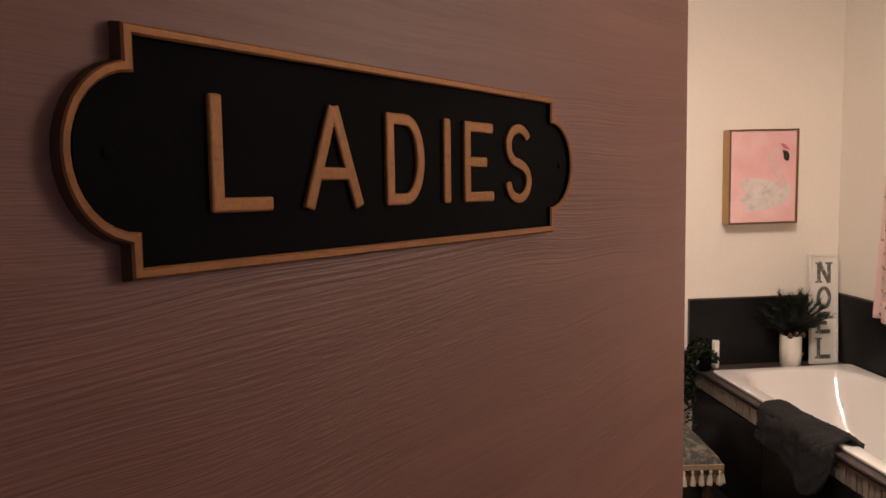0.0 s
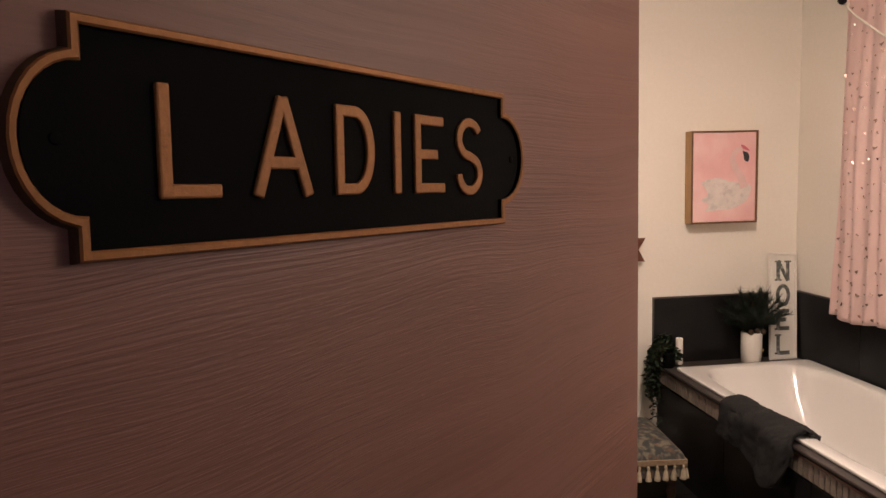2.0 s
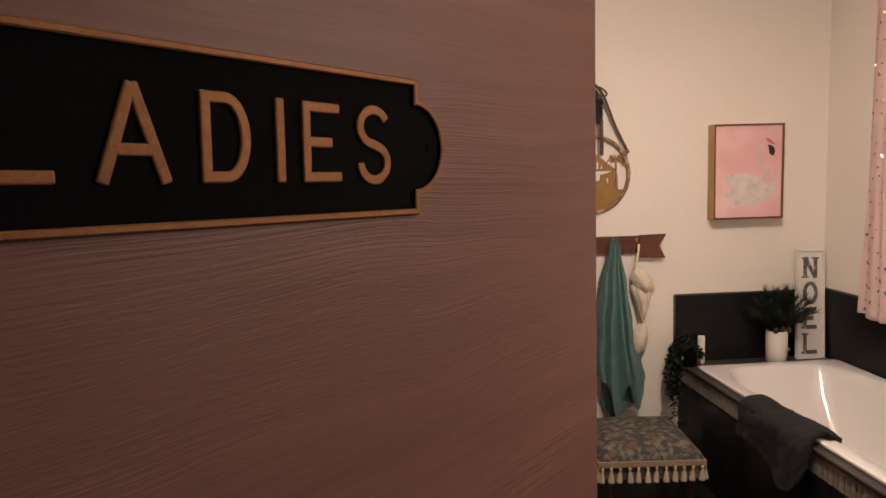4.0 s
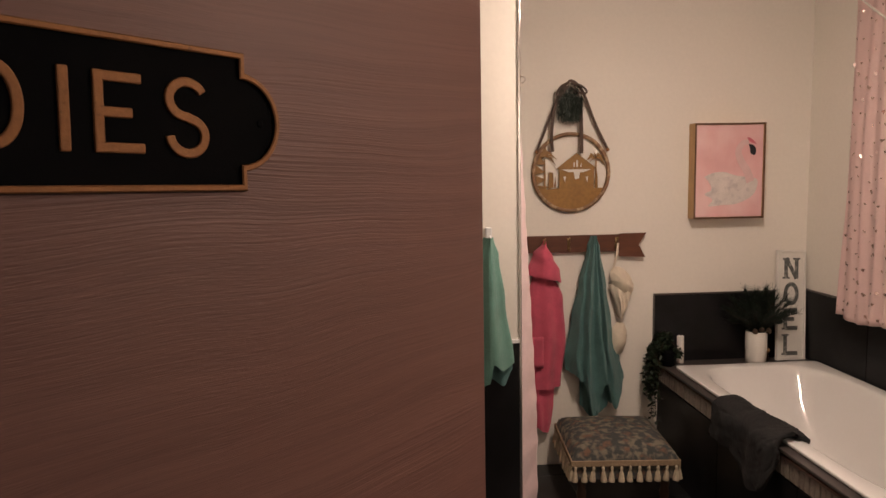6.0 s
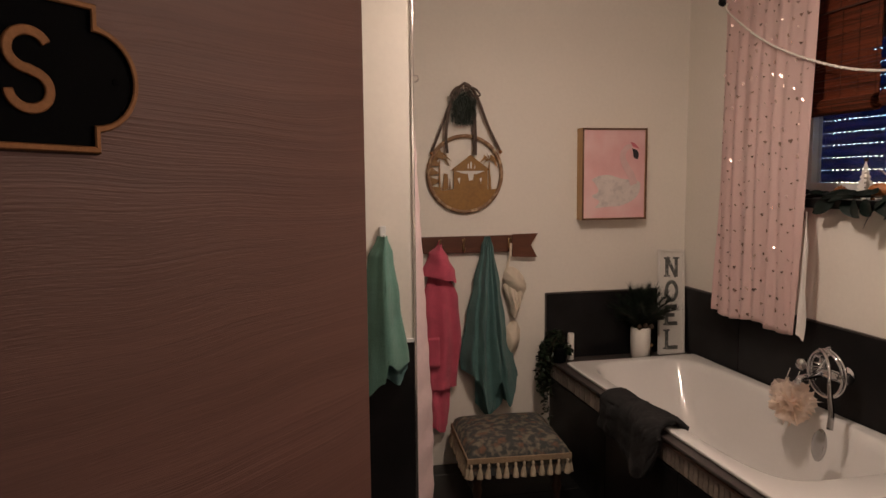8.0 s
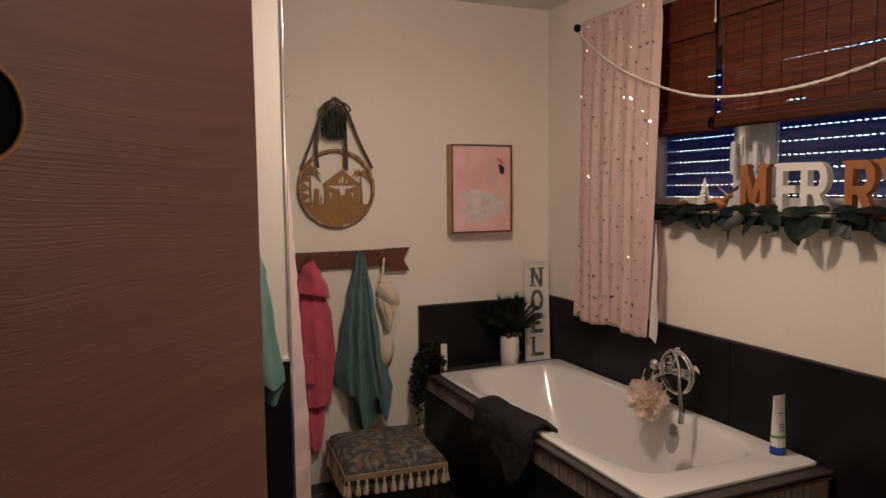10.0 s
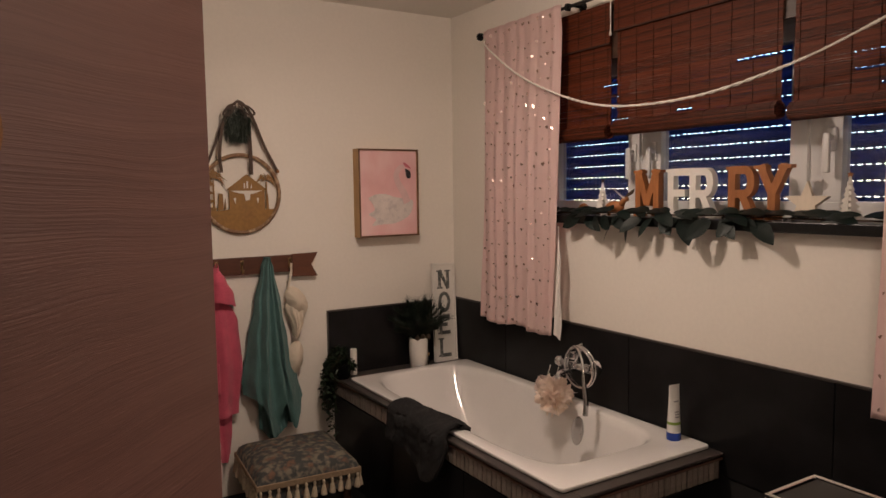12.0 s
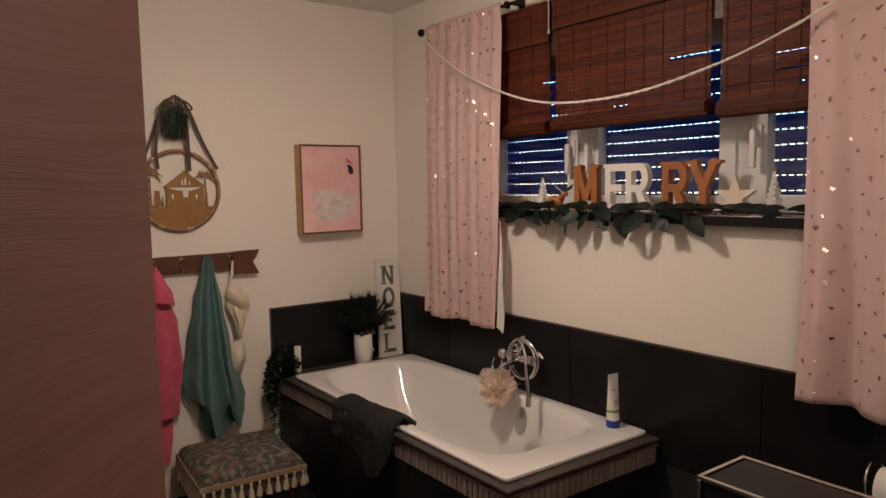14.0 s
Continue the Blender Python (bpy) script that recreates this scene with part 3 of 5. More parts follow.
# door, standing ajar
DX, DY = 0.68842631, 0.72530629
DOOR = Matrix(((DX, -DY, 0, 0.392), (DY, DX, 0, 0.6366), (0, 0, 1, 0), (0, 0, 0, 1)))
door_1 = thing("door_1", "brown wood-grain laminate door standing half open", "door", DOOR, kind="structure")
part("leaf", boxes((-0.885, 0, 0, 0.04, 0.012, 2.02), bevel=0.0015), M_DOOR, door_1)
frame_bm = boxes((-0.262, -0.235, -0.20, -0.02, 0, 2.06), (0.675, 0.71, -0.20, -0.02, 0, 2.06), (-0.235, 0.675, -0.20, -0.02, 2.03, 2.075))
struct("door_frame", frame_bm, M_FRAME, "white door frame round the doorway", "door frame")
# ---- door sign ----
def plate_outline(hw, hh, r, inset=0.0):
    """A rectangle with a half round at each end, drawn in by inset."""
    pts = []
    mid = hw - 0.004
    hw, hh, r = hw - inset, hh - inset, r - inset
    for s in (1, -1):
        pts.append((s * hw, -s * hh))
        for k in range(17):
            a = radians(-90 + k * 180 / 16)
            x = mid + r * math.cos(a) * (0.965 if s > 0 else 0.80) if 0 < k < 16 else hw
            pts.append((s * x, s * r * math.sin(a)))
        pts.append((s * hw, s * hh))
    return pts


sign_m = DOOR @ pose(-0.4776, 0, 1.5910, 0, 1.05, 0) @ Matrix.Diagonal((1.0127, 0.7, 1.013, 1))
door_sign = thing("door_sign", "black cast metal sign with worn brass border and raised letters", "door sign", sign_m)
part("plate", prism(bmesh.new(), plate_outline(0.162, 0.0475, 0.0340), -0.0065, -0.0003), M_BLACK, door_sign)
bm = bmesh.new()
outer, inner = plate_outline(0.166, 0.0503, 0.0360), plate_outline(0.166, 0.0503, 0.0360, 0.0046)
rim = [(outer, -0.0098), (plate_outline(0.166, 0.0503, 0.036, 0.0009), -0.0116), (plate_outline(0.166, 0.0503, 0.036, 0.0036), -0.0116), (inner, -0.0102)]


def rings_of(levels):
    bm = bmesh.new()
    rings = [[bm.verts.new((u, w, v)) for u, v in pts] for pts, w in levels]
    n = len(levels[0][0])
    for a, b in zip(rings, rings[1:]):
        for k in range(n):
            bm.faces.new((a[k], a[(k + 1) % n], b[(k + 1) % n], b[k]))
    return bm


part("border", rings_of(rim), M_BRASS, door_sign, "worn brass rim")
# Outer side darker than the rim, inner side black like the plate.
part("outer_edge", rings_of([(plate_outline(0.166, 0.0503, 0.0360, -0.0010), 0.0), (outer, -0.0098)]), M_BRASSDARK, door_sign, "dark brass side")
part("inner_edge", rings_of([(inner, -0.0102), (inner, -0.005)]), M_BLACK, door_sign, "black inner side")
for ch, u0, u1 in (("L", -0.1285, -0.0955), ("A", -0.0735, -0.0385), ("D", -0.0165, 0.0145), ("I", 0.0320, 0.0430), ("E", 0.0550, 0.0885), ("S", 0.1035, 0.1350)):
    bm = letter(ch, u1 - u0, 0.0520, 0.0068, 0.0042)
    ob = part("raised_letter", bm, M_BRASS, door_sign, "worn brass letter")
    ob.location = (u0, -0.0100, -0.0252 - 0.004 * max(0.0, u0))
    md = ob.modifiers.new("soft", "BEVEL")
    md.width, md.segments, md.limit_method = 0.0012, 2, "ANGLE"
for u in (-0.172, 0.180):
    part("screw", lathe(bmesh.new(), [(0.0028, 0), (0.0028, -0.0004), (0.002, -0.0008)], 12, (u, -0.0066, 0), "y"), M_BLACK, door_sign, "small black screw", True)

# ---- bathtub ----
bathtub = thing("bathtub", "white enamel built-in bathtub in a tiled surround", "bathtub")


def loop(cx, cy, hx, hy, power, z, n=96):
    pts = []
    for k in range(n):
        c, s = math.cos(k * math.tau / n), math.sin(k * math.tau / n)
        pts.append((cx + hx * math.copysign(abs(c) ** (2 / power), c), cy + hy * math.copysign(abs(s) ** (2 / power), s), z))
    return pts


bm = bmesh.new()
CX, CY = 2.061, 2.397
levels = [loop(CX, CY, 0.368, 0.838, 60, 0.550), loop(CX, CY, 0.372, 0.842, 60, 0.553), loop(CX, CY, 0.372, 0.842, 60, 0.561), loop(CX, CY, 0.3712, 0.8412, 60, 0.5640), loop(CX, CY, 0.369, 0.839, 56, 0.5656), loop(CX, CY, 0.365, 0.835, 50, 0.566),
          loop(CX + 0.004, CY + 0.040, 0.320, 0.746, 5.6, 0.566), loop(CX + 0.004, CY + 0.040, 0.312, 0.738, 5.3, 0.563), loop(CX + 0.004, CY + 0.041, 0.304, 0.730, 5.0, 0.555),
          loop(CX + 0.004, CY + 0.036, 0.290, 0.710, 5.0, 0.52), loop(CX + 0.004, CY + 0.018, 0.270, 0.672, 4.9, 0.42), loop(CX + 0.004, CY - 0.015, 0.252, 0.600, 4.6, 0.30),
          loop(CX + 0.004, CY - 0.045, 0.232, 0.530, 4.2, 0.20), loop(CX + 0.004, CY - 0.06, 0.200, 0.47, 3.2, 0.165), loop(CX + 0.004, CY - 0.06, 0.12, 0.34, 3, 0.155)]
rings = [[bm.verts.new(p) for p in pts] for pts in levels]
for a, b in zip(rings, rings[1:]):
    for k in range(96):
        bm.faces.new((a[k], a[(k + 1) % 96], b[(k + 1) % 96], b[k]))
bm.faces.new(rings[-1])
part("basin", bm, M_ENAMEL, bathtub, smooth=True)
part("drain", lathe(bmesh.new(), [(0.03, 0), (0.03, 0.003), (0.022, 0.005)], 20, (2.06, 2.06, 0.1552)), M_CHROME, bathtub, "chrome drain", True)
part("overflow_cap", lathe(bmesh.new(), [(0.026, 0), (0.026, 0.006), (0.018, 0.010)], 20, (2.07, 1.742, 0.47), "y"), M_CHROME, bathtub, "round chrome overflow", True)

# ---- tub mixer with hand shower ----
mixer = thing("bath_mixer", "chrome wall mixer with a hand shower and coiled hose", "tap")
FX, FY, FZ = 2.443, 2.25, 0.735
bm = bmesh.new()
tube(bm, [(FX - 0.055, FY - 0.095, FZ), (FX - 0.055, FY + 0.095, FZ)], 0.021, 14)
tube(bm, [(FX - 0.055, FY, FZ - 0.005), (FX - 0.11, FY, FZ - 0.014), (FX - 0.165, FY, FZ - 0.022), (FX - 0.178, FY, FZ - 0.045)], 0.0135, 12)
mixer_body = part("mixer_body", bm, M_CHROME, mixer, smooth=True)
for s in (-1, 1):
    part("wall_flange", lathe(bmesh.new(), [(0.034, 0), (0.033, -0.008), (0.018, -0.014), (0.018, -0.05)], 20, (FX, FY + s * 0.072, FZ), "x"), M_CHROME, mixer, "", True)
    part("turn_handle", lathe(bmesh.new(), [(r, s * h) for r, h in ((0.013, 0), (0.026, 0.008), (0.027, 0.03), (0.020, 0.042), (0.008, 0.045))], 12, (FX - 0.055, FY + s * 0.095, FZ), "y"), M_CHROME, mixer_body, "", True)
bm = bmesh.new()
tube(bm, [(FX - 0.055, FY, FZ + 0.015), (FX - 0.055, FY, FZ + 0.06)], 0.010, 10)
box(bm, FX - 0.085, FX - 0.035, FY - 0.013, FY + 0.013, FZ + 0.058, FZ + 0.072, bevel=0.004)
part("shower_cradle", bm, M_CHROME, mixer, smooth=True)
hose = []
for k in range(48):
    a = radians(200 - k * 360 / 20)
    hose.append((FX - 0.070 - 0.002 * k / 3, FY - 0.055 + (0.096 + 0.008 * math.sin(k * 0.3)) * math.cos(a), FZ + 0.004 + (0.092 + 0.006 * math.sin(k * 0.3)) * math.sin(a)))
hose = [(FX - 0.06, FY + 0.02, FZ - 0.02), (FX - 0.072, FY + 0.05, FZ - 0.06)] + hose[6:]
hose += [(2.335, 2.205, 0.838), (2.302, 2.140, 0.828), (2.282, 2.098, 0.788), (2.270, 2.081, 0.742)]
part("hose", tube(bmesh.new(), curve_through(hose, 3), 0.0062, 8), M_CHROME, mixer, "coiled chrome hose", True)
hand = curve_through([(2.270, 2.081, 0.745), (2.265, 2.068, 0.690), (2.261, 2.055, 0.630), (2.258, 2.056, 0.575)], 5)
bm = tube(bmesh.new(), hand, lambda t: 0.0085 + 0.004 * t, 12)
ret = bmesh.ops.create_uvsphere(bm, u_segments=20, v_segments=12, radius=1.0)
bmesh.ops.transform(bm, matrix=pose(2.246, 2.092, 0.500, 26, -14, 0) @ Matrix.Diagonal((0.014, 0.034, 0.086, 1)), verts=ret["verts"])
part("hand_shower", bm, M_SHOWER, mixer, "chrome hand shower hanging down", True)


def puff(name, label, m, material, radius, seed, petals):
    """A bath puff: many crumpled net petals round a core, and a cord."""
    rng = random.Random(seed)
    root = thing(name, label, "bath puff", m)
    bm = bmesh.new()
    for k in range(petals):
        z = 1 - 2 * (k + 0.5) / petals
        a = k * 2.39996
        q = Vector((math.sqrt(1 - z * z) * math.cos(a), math.sqrt(1 - z * z) * math.sin(a), z)).to_track_quat("Z", "Y").to_matrix()
        w, h, ph = radius * rng.uniform(0.42, 0.75), radius * rng.uniform(0.70, 1.05), rng.uniform(0, 6)
        turn = rng.uniform(0, math.pi)

        def petal(u, v):
            x = (u - 0.5) * 2 * w * (0.25 + 0.75 * v)
            y = 0.34 * w * math.sin(u * 9 + ph) * v
            p = Vector((x * math.cos(turn) - y * math.sin(turn), x * math.sin(turn) + y * math.cos(turn), h * v * (1 - 0.16 * math.cos(u * 7 + ph))))
            return q @ p
        grid(bm, petal, 9, 4)
    part("net", bm, material, root, smooth=True)
    part("cord", tube(bmesh.new(), curve_through([(0, 0, radius * 0.6), (0.02, 0, radius + 0.03), (0.035, 0.01, radius + 0.045)], 5), 0.0016, 6), M_ROPE, root, "thin white cord")
    return root


puff("bath_puff", "peach nylon net bath puff hanging from the tap", pose(FX - 0.17, FY + 0.025, FZ - 0.128), M_PUFF, 0.080, 3, 58)
puff("bath_puff", "pale white net bath puff behind a peach one", pose(FX - 0.13, FY + 0.130, FZ - 0.115), M_PUFFWHITE, 0.050, 5, 70)

# ---- tube of lotion ----
lotion = thing("lotion_tube", "white plastic tube with a blue cap on the tub rim", "tube", pose(2.362, 1.672, 0.5665, 0, 0, -5))


def tube_body(u, v):
    a = u * math.tau
    k = v ** 1.3
    return ((0.026 * (1 - k) + 0.027 * k) * math.cos(a), (0.026 * (1 - k) + 0.0015 * k) * math.sin(a), 0.030 + 0.186 * v)


bm = grid(bmesh.new(), tube_body, 24, 14)
bmesh.ops.remove_doubles(bm, verts=bm.verts, dist=1e-5)
tube_part = part("body", bm, M_TUBE, lotion, smooth=True)
part("cap", lathe(bmesh.new(), [(0.026, 0), (0.0272, 0.002), (0.0272, 0.026), (0.026, 0.028)], 28), M_BLUE, lotion, "blue cap", True)


def band(z0, z1, grow):
    bm = bmesh.new()
    grid(bm, lambda u, v: [c * (grow if i < 2 else 1) for i, c in enumerate(tube_body(u, (z0 + (z1 - z0) * v - 0.030) / 0.186))], 24, 2)
    return bm


part("stripe", band(0.062, 0.073, 1.02), M_GREEN, tube_part, "green printed band", True)
for z in (0.090, 0.100, 0.110, 0.150):
    bm = bmesh.new()
    grid(bm, lambda u, v: [c * (1.025 if i < 2 else 1) for i, c in enumerate(tube_body(0.68 + 0.14 * u, (z + 0.005 * v - 0.030) / 0.186))], 6, 1)
    part("print_bar", bm, M_PRINT, tube_part, "grey printed line")

# ---- grey bath towel over the tub edge ----
def drape(u, v):
    # u along the rim, v from inside the tub, over the rim and down outside
    y = 2.655 - 0.46 * u + 0.02 * math.sin(v * 5)
    wob = 0.007 * math.sin(u * 11 + v * 3) + 0.005 * math.sin(u * 29 + 1 + 4 * v) * v
    s = v * (0.258 + 0.085 * math.exp(-((u - 0.68) / 0.2) ** 2) - 0.10 * max(0, u - 0.85) / 0.15) - 0.062
    crumple = 0.0035 * math.sin(u * 13 + 2 * v) * math.sin(v * 15 + u * 6)
    if s < 0:
        x, z = 1.718 - s * (0.9 - 0.9 * abs(u - 0.75)), 0.574 + s * 0.22 + abs(crumple)
    elif s < 0.075:
        a = s / 0.075 * math.pi / 2
        x, z = 1.725 - 0.087 * math.sin(a) - 0.004, 0.574 - 0.024 * (1 - math.cos(a)) + 0.010 * abs(math.sin(u * 8)) * math.cos(a) + abs(crumple)
    else:
        d = s - 0.075
        x, z = 1.630 - 0.03 * d + wob - abs(crumple), 0.550 - d
        y -= d * 0.45 * (u - 0.6)
    return (x, y, z)


towel_grey = tagged(part("bath_towel", grid(bmesh.new(), drape, 46, 40, -0.018), M_MAT, None, "", True), "charcoal grey terry towel draped over the tub edge", "towel")
tex = bpy.data.textures.new("pile", "CLOUDS")
tex.noise_scale = 0.010
md = towel_grey.modifiers.new("pile", "DISPLACE")
md.texture, md.strength, md.mid_level = tex, 0.011, 0.5

# ---- plants, pot and sign on the tub's far ledge ----
vase_plant = thing("potted_pine", "white ceramic pot with artificial pine twigs on the tub ledge", "plant", pose(2.142, 3.296, 0.549))
part("pot", lathe(bmesh.new(), [(0.046, 0), (0.050, 0.004), (0.053, 0.09), (0.053, 0.165), (0.050, 0.168), (0.047, 0.160), (0.045, 0.10)], 32), M_CERAMIC, vase_plant, "", True)
bm, bt = bmesh.new(), bmesh.new()
rng = random.Random(11)
for k in range(52):
    a, lean = rng.uniform(0, math.tau), rng.uniform(0.05, 1.05)
    L = rng.uniform(0.12, 0.245)
    d = Vector((math.cos(a) * math.sin(lean) * 1.05, math.sin(a) * math.sin(lean) * 0.55 - 0.10, math.cos(lean)))
    stem = curve_through([(0, 0, 0.15), Vector((0, 0, 0.16)) + d * L * 0.5, Vector((0, 0, 0.15)) + d * L + Vector((0, 0, -0.02 * lean))], 6)
    stem = [p if p.y < 0.075 else Vector((p.x, 0.075, p.z)) for p in stem]
    tube(bt, stem, 0.0016, 5)
    for i, p in enumerate(stem):
        for j in range(16):
            w = Vector((rng.uniform(-1, 1), rng.uniform(-1, 1), rng.uniform(-0.4, 1))).normalized()
            tip = p + (w + d.normalized() * 0.9).normalized() * rng.uniform(0.035, 0.065)
            if tip.y > 0.082:
                tip.y = 0.082
            s = w.cross(Vector((0.3, 0.5, 0.8))).normalized() * 0.0015
            bm.faces.new([bm.verts.new(q) for q in (p - s, p + s, tip)])
twig_part = part("twigs", bt, M_STEM, vase_plant)
tagged(part("needles", bm, M_NEEDLE, twig_part, "dense dark green needles"), kind="stuff")
for k in range(3):
    part("cone", lathe(bmesh.new(), [(0.004, 0), (0.012, 0.006), (0.015, 0.014), (0.011, 0.024), (0.003, 0.030)], 10, (-0.03 + 0.035 * k, -0.045, 0.160 + 0.006 * (k % 2))), M_STEM, vase_plant, "small brown cone", True)

figure = thing("ornament", "small dark ornament beside the white pot", "ornament", pose(2.212, 3.335, 0.549))
part("base", lathe(bmesh.new(), [(0.018, 0), (0.020, 0.004), (0.017, 0.03), (0.021, 0.055), (0.012, 0.075), (0.014, 0.092), (0.006, 0.106)], 16), M_DARKWOOD, figure, "", True)
part("ribbon", lathe(bmesh.new(), [(0.0195, 0.046), (0.0235, 0.052), (0.0235, 0.058), (0.0185, 0.064)], 16), M_OAK, figure, "", True)

noel = thing("wooden_sign", "tall white wooden sign with worn grey letters leaning on the wall", "sign", pose(2.3440, 3.322, 0.549, -5.0, 2.4, 8))
NW, NH = 0.168, 0.575
board = part("board", boxes((-NW / 2 + 0.012, NW / 2 - 0.012, 0, 0.010, 0.012, NH - 0.012), bevel=0.001), M_WHITEWOOD, noel)
for b in ((-NW / 2, -NW / 2 + 0.012, -0.008, 0.012, 0, NH), (NW / 2 - 0.012, NW / 2, -0.008, 0.012, 0, NH), (-NW / 2 + 0.012, NW / 2 - 0.012, -0.008, 0.012, 0, 0.012), (-NW / 2 + 0.012, NW / 2 - 0.012, -0.008, 0.012, NH - 0.012, NH)):
    part("frame_strip", boxes(b, bevel=0.0015), M_WHITEWOOD, noel)
for ch, z in (("N", 0.425), ("O", 0.292), ("E", 0.160), ("L", 0.028)):
    ob = part("painted_letter", letter(ch, 0.082, 0.108, 0.021, 0.002, 0.021), M_LETTERGREY, board, "worn grey painted letter")
    ob.location = (-0.041, -0.0015, z)


def leaf_mesh(name, L, W, material, bend=0.25, fold=0.10):
    bm = bmesh.new()

    def f(u, v):
        w = W * max(0.0, math.sin(math.pi * min(1, v * 0.96 + 0.04))) ** 0.65 * (1.08 - 0.22 * v)
        x = (u - 0.5) * 2 * w
        return (x, v * L, abs(x) * fold - bend * L * v * v)
    grid(bm, f, 4, 6)
    return mesh_of(name, bm, material, True)


ivy = thing("ivy_plant", "trailing dark ivy hanging over the tub corner", "plant", pose(1.700, 3.315, 0.549))
part("pot", lathe(bmesh.new(), [(0.030, 0), (0.036, 0.005), (0.040, 0.07), (0.042, 0.085), (0.036, 0.084)], 24, (-0.022, -0.010, 0)), M_BLACK, ivy, "dark pot", True)
bm, bt = bmesh.new(), bmesh.new()
rng = random.Random(4)
for k in range(20):
    a = rng.uniform(0, math.tau)
    ox, oy = rng.uniform(-0.055, 0.02), rng.uniform(-0.05, 0.03)
    drop = rng.uniform(0.05, 0.42) if k % 5 else 0.02
    x1 = -0.088 - 0.045 * rng.random() if drop > 0.1 else ox + rng.uniform(-0.09, 0.03)
    path = curve_through([(-0.02, 0, 0.08), (-0.02 + ox, oy, 0.13 + rng.uniform(-0.02, 0.04)), (x1 * 0.85, oy * 1.2 - 0.02, 0.09), (x1, oy - 0.02, 0.08 - drop * 0.5), (x1 + rng.uniform(-0.015, 0.015), oy - 0.02, 0.08 - drop)], 7)
    tube(bt, path, 0.0013, 5)
    for i, p in enumerate(path):
        for j in range(3):
            d = Vector((rng.uniform(-1, 0.8), rng.uniform(-1, 0.6), rng.uniform(-0.9, 0.3))).normalized()
            s = d.cross(Vector((rng.random(), rng.random(), 1))).normalized()
            L, W = rng.uniform(0.020, 0.034), rng.uniform(0.007, 0.012)
            q = [p, p + d * L * 0.45 + s * W, p + d * L, p + d * L * 0.45 - s * W]
            if max(v.y for v in q) > 0.066:
                q = [v - Vector((0, max(w.y for w in q) - 0.066, 0)) for v in q]
            vs = [bm.verts.new(v) for v in q]
            bm.faces.new(vs[:3])
            bm.faces.new((vs[0], vs[2], vs[3]))
vine_part = part("vines", bt, M_STEM, ivy)
tagged(part("foliage", bm, M_IVY, vine_part, "small dark green ivy leaves"), kind="stuff")
candle = thing("candle", "slim white pillar candle on the tub ledge", "candle", pose(1.762, 3.346, 0.549))
wax = part("wax", lathe(bmesh.new(), [(0.0175, 0), (0.0185, 0.003), (0.0185, 0.138), (0.016, 0.143), (0.012, 0.140)], 24), M_CERAMIC, candle, "", True)
part("wick", tube(bmesh.new(), [(0, 0, 0.139), (0.001, 0, 0.151)], 0.0012, 6), M_INK, wax, "black wick")
def ribbon(pts, width, t):
    """A flat connected band along points in the plane of the wall; width may be a function of 0..1."""
    bm, rows = bmesh.new(), []
    n = len(pts)
    for i, p in enumerate(pts):
        d = (pts[min(i + 1, n - 1)] - pts[max(i - 1, 0)]).normalized()
        w = width(i / (n - 1)) if callable(width) else width
        s = Vector((-d.z, 0, d.x)).normalized() * w / 2
        rows.append([bm.verts.new(q) for q in (p + s, p - s, p - s - Vector((0, t, 0)), p + s - Vector((0, t, 0)))])
    for a, b in zip(rows, rows[1:]):
        for k in range(4):
            bm.faces.new((a[k], a[(k + 1) % 4], b[(k + 1) % 4], b[k]))
    bm.faces.new(rows[0])
    bm.faces.new(rows[-1][::-1])
    return bm


def strap(pts, w, t=0.003):
    return ribbon(curve_through(pts, 6), w, t)


# ---- painting ----
painting = thing("painting", "pale bird painted on pink canvas in a wooden frame", "painting", pose(1.9937, 3.325, 1.5370))
PW, PH = 0.1835, 0.2405
for nm, b in (("frame_side", (-PW, -PW + 0.007, 0.004, 0.074, -PH, PH)), ("frame_side", (PW - 0.007, PW, 0.004, 0.074, -PH, PH)),
              ("frame_side", (-PW + 0.007, PW - 0.007, 0.004, 0.074, -PH, -PH + 0.007)), ("frame_side", (-PW + 0.007, PW - 0.007, 0.004, 0.074, PH - 0.007, PH))):
    part(nm, boxes(b, bevel=0.001), M_OAK, painting)
for b in ((-PW, -PW + 0.008, 0.0, 0.0035, -PH, PH), (PW - 0.008, PW, 0.0, 0.0035, -PH, PH), (-PW + 0.008, PW - 0.008, 0, 0.0035, -PH, -PH + 0.008), (-PW + 0.008, PW - 0.008, 0, 0.0035, PH - 0.008, PH)):
    part("frame_edge", boxes(b), M_OAKEDGE, painting, "dark front edge")
canvas = part("canvas", boxes((-PW + 0.009, PW - 0.009, 0.008, 0.03, -PH + 0.009, PH - 0.009), bevel=0.001), M_CANVAS, painting, "pink painted canvas")


def blob(pts, y):
    bm = bmesh.new()
    c = curve_through([(u, 0, v) for u, v in pts] + [(pts[0][0], 0, pts[0][1])], 5)[:-1]
    prism(bm, [(p.x, p.z) for p in c], y - 0.0012, y)
    return bm


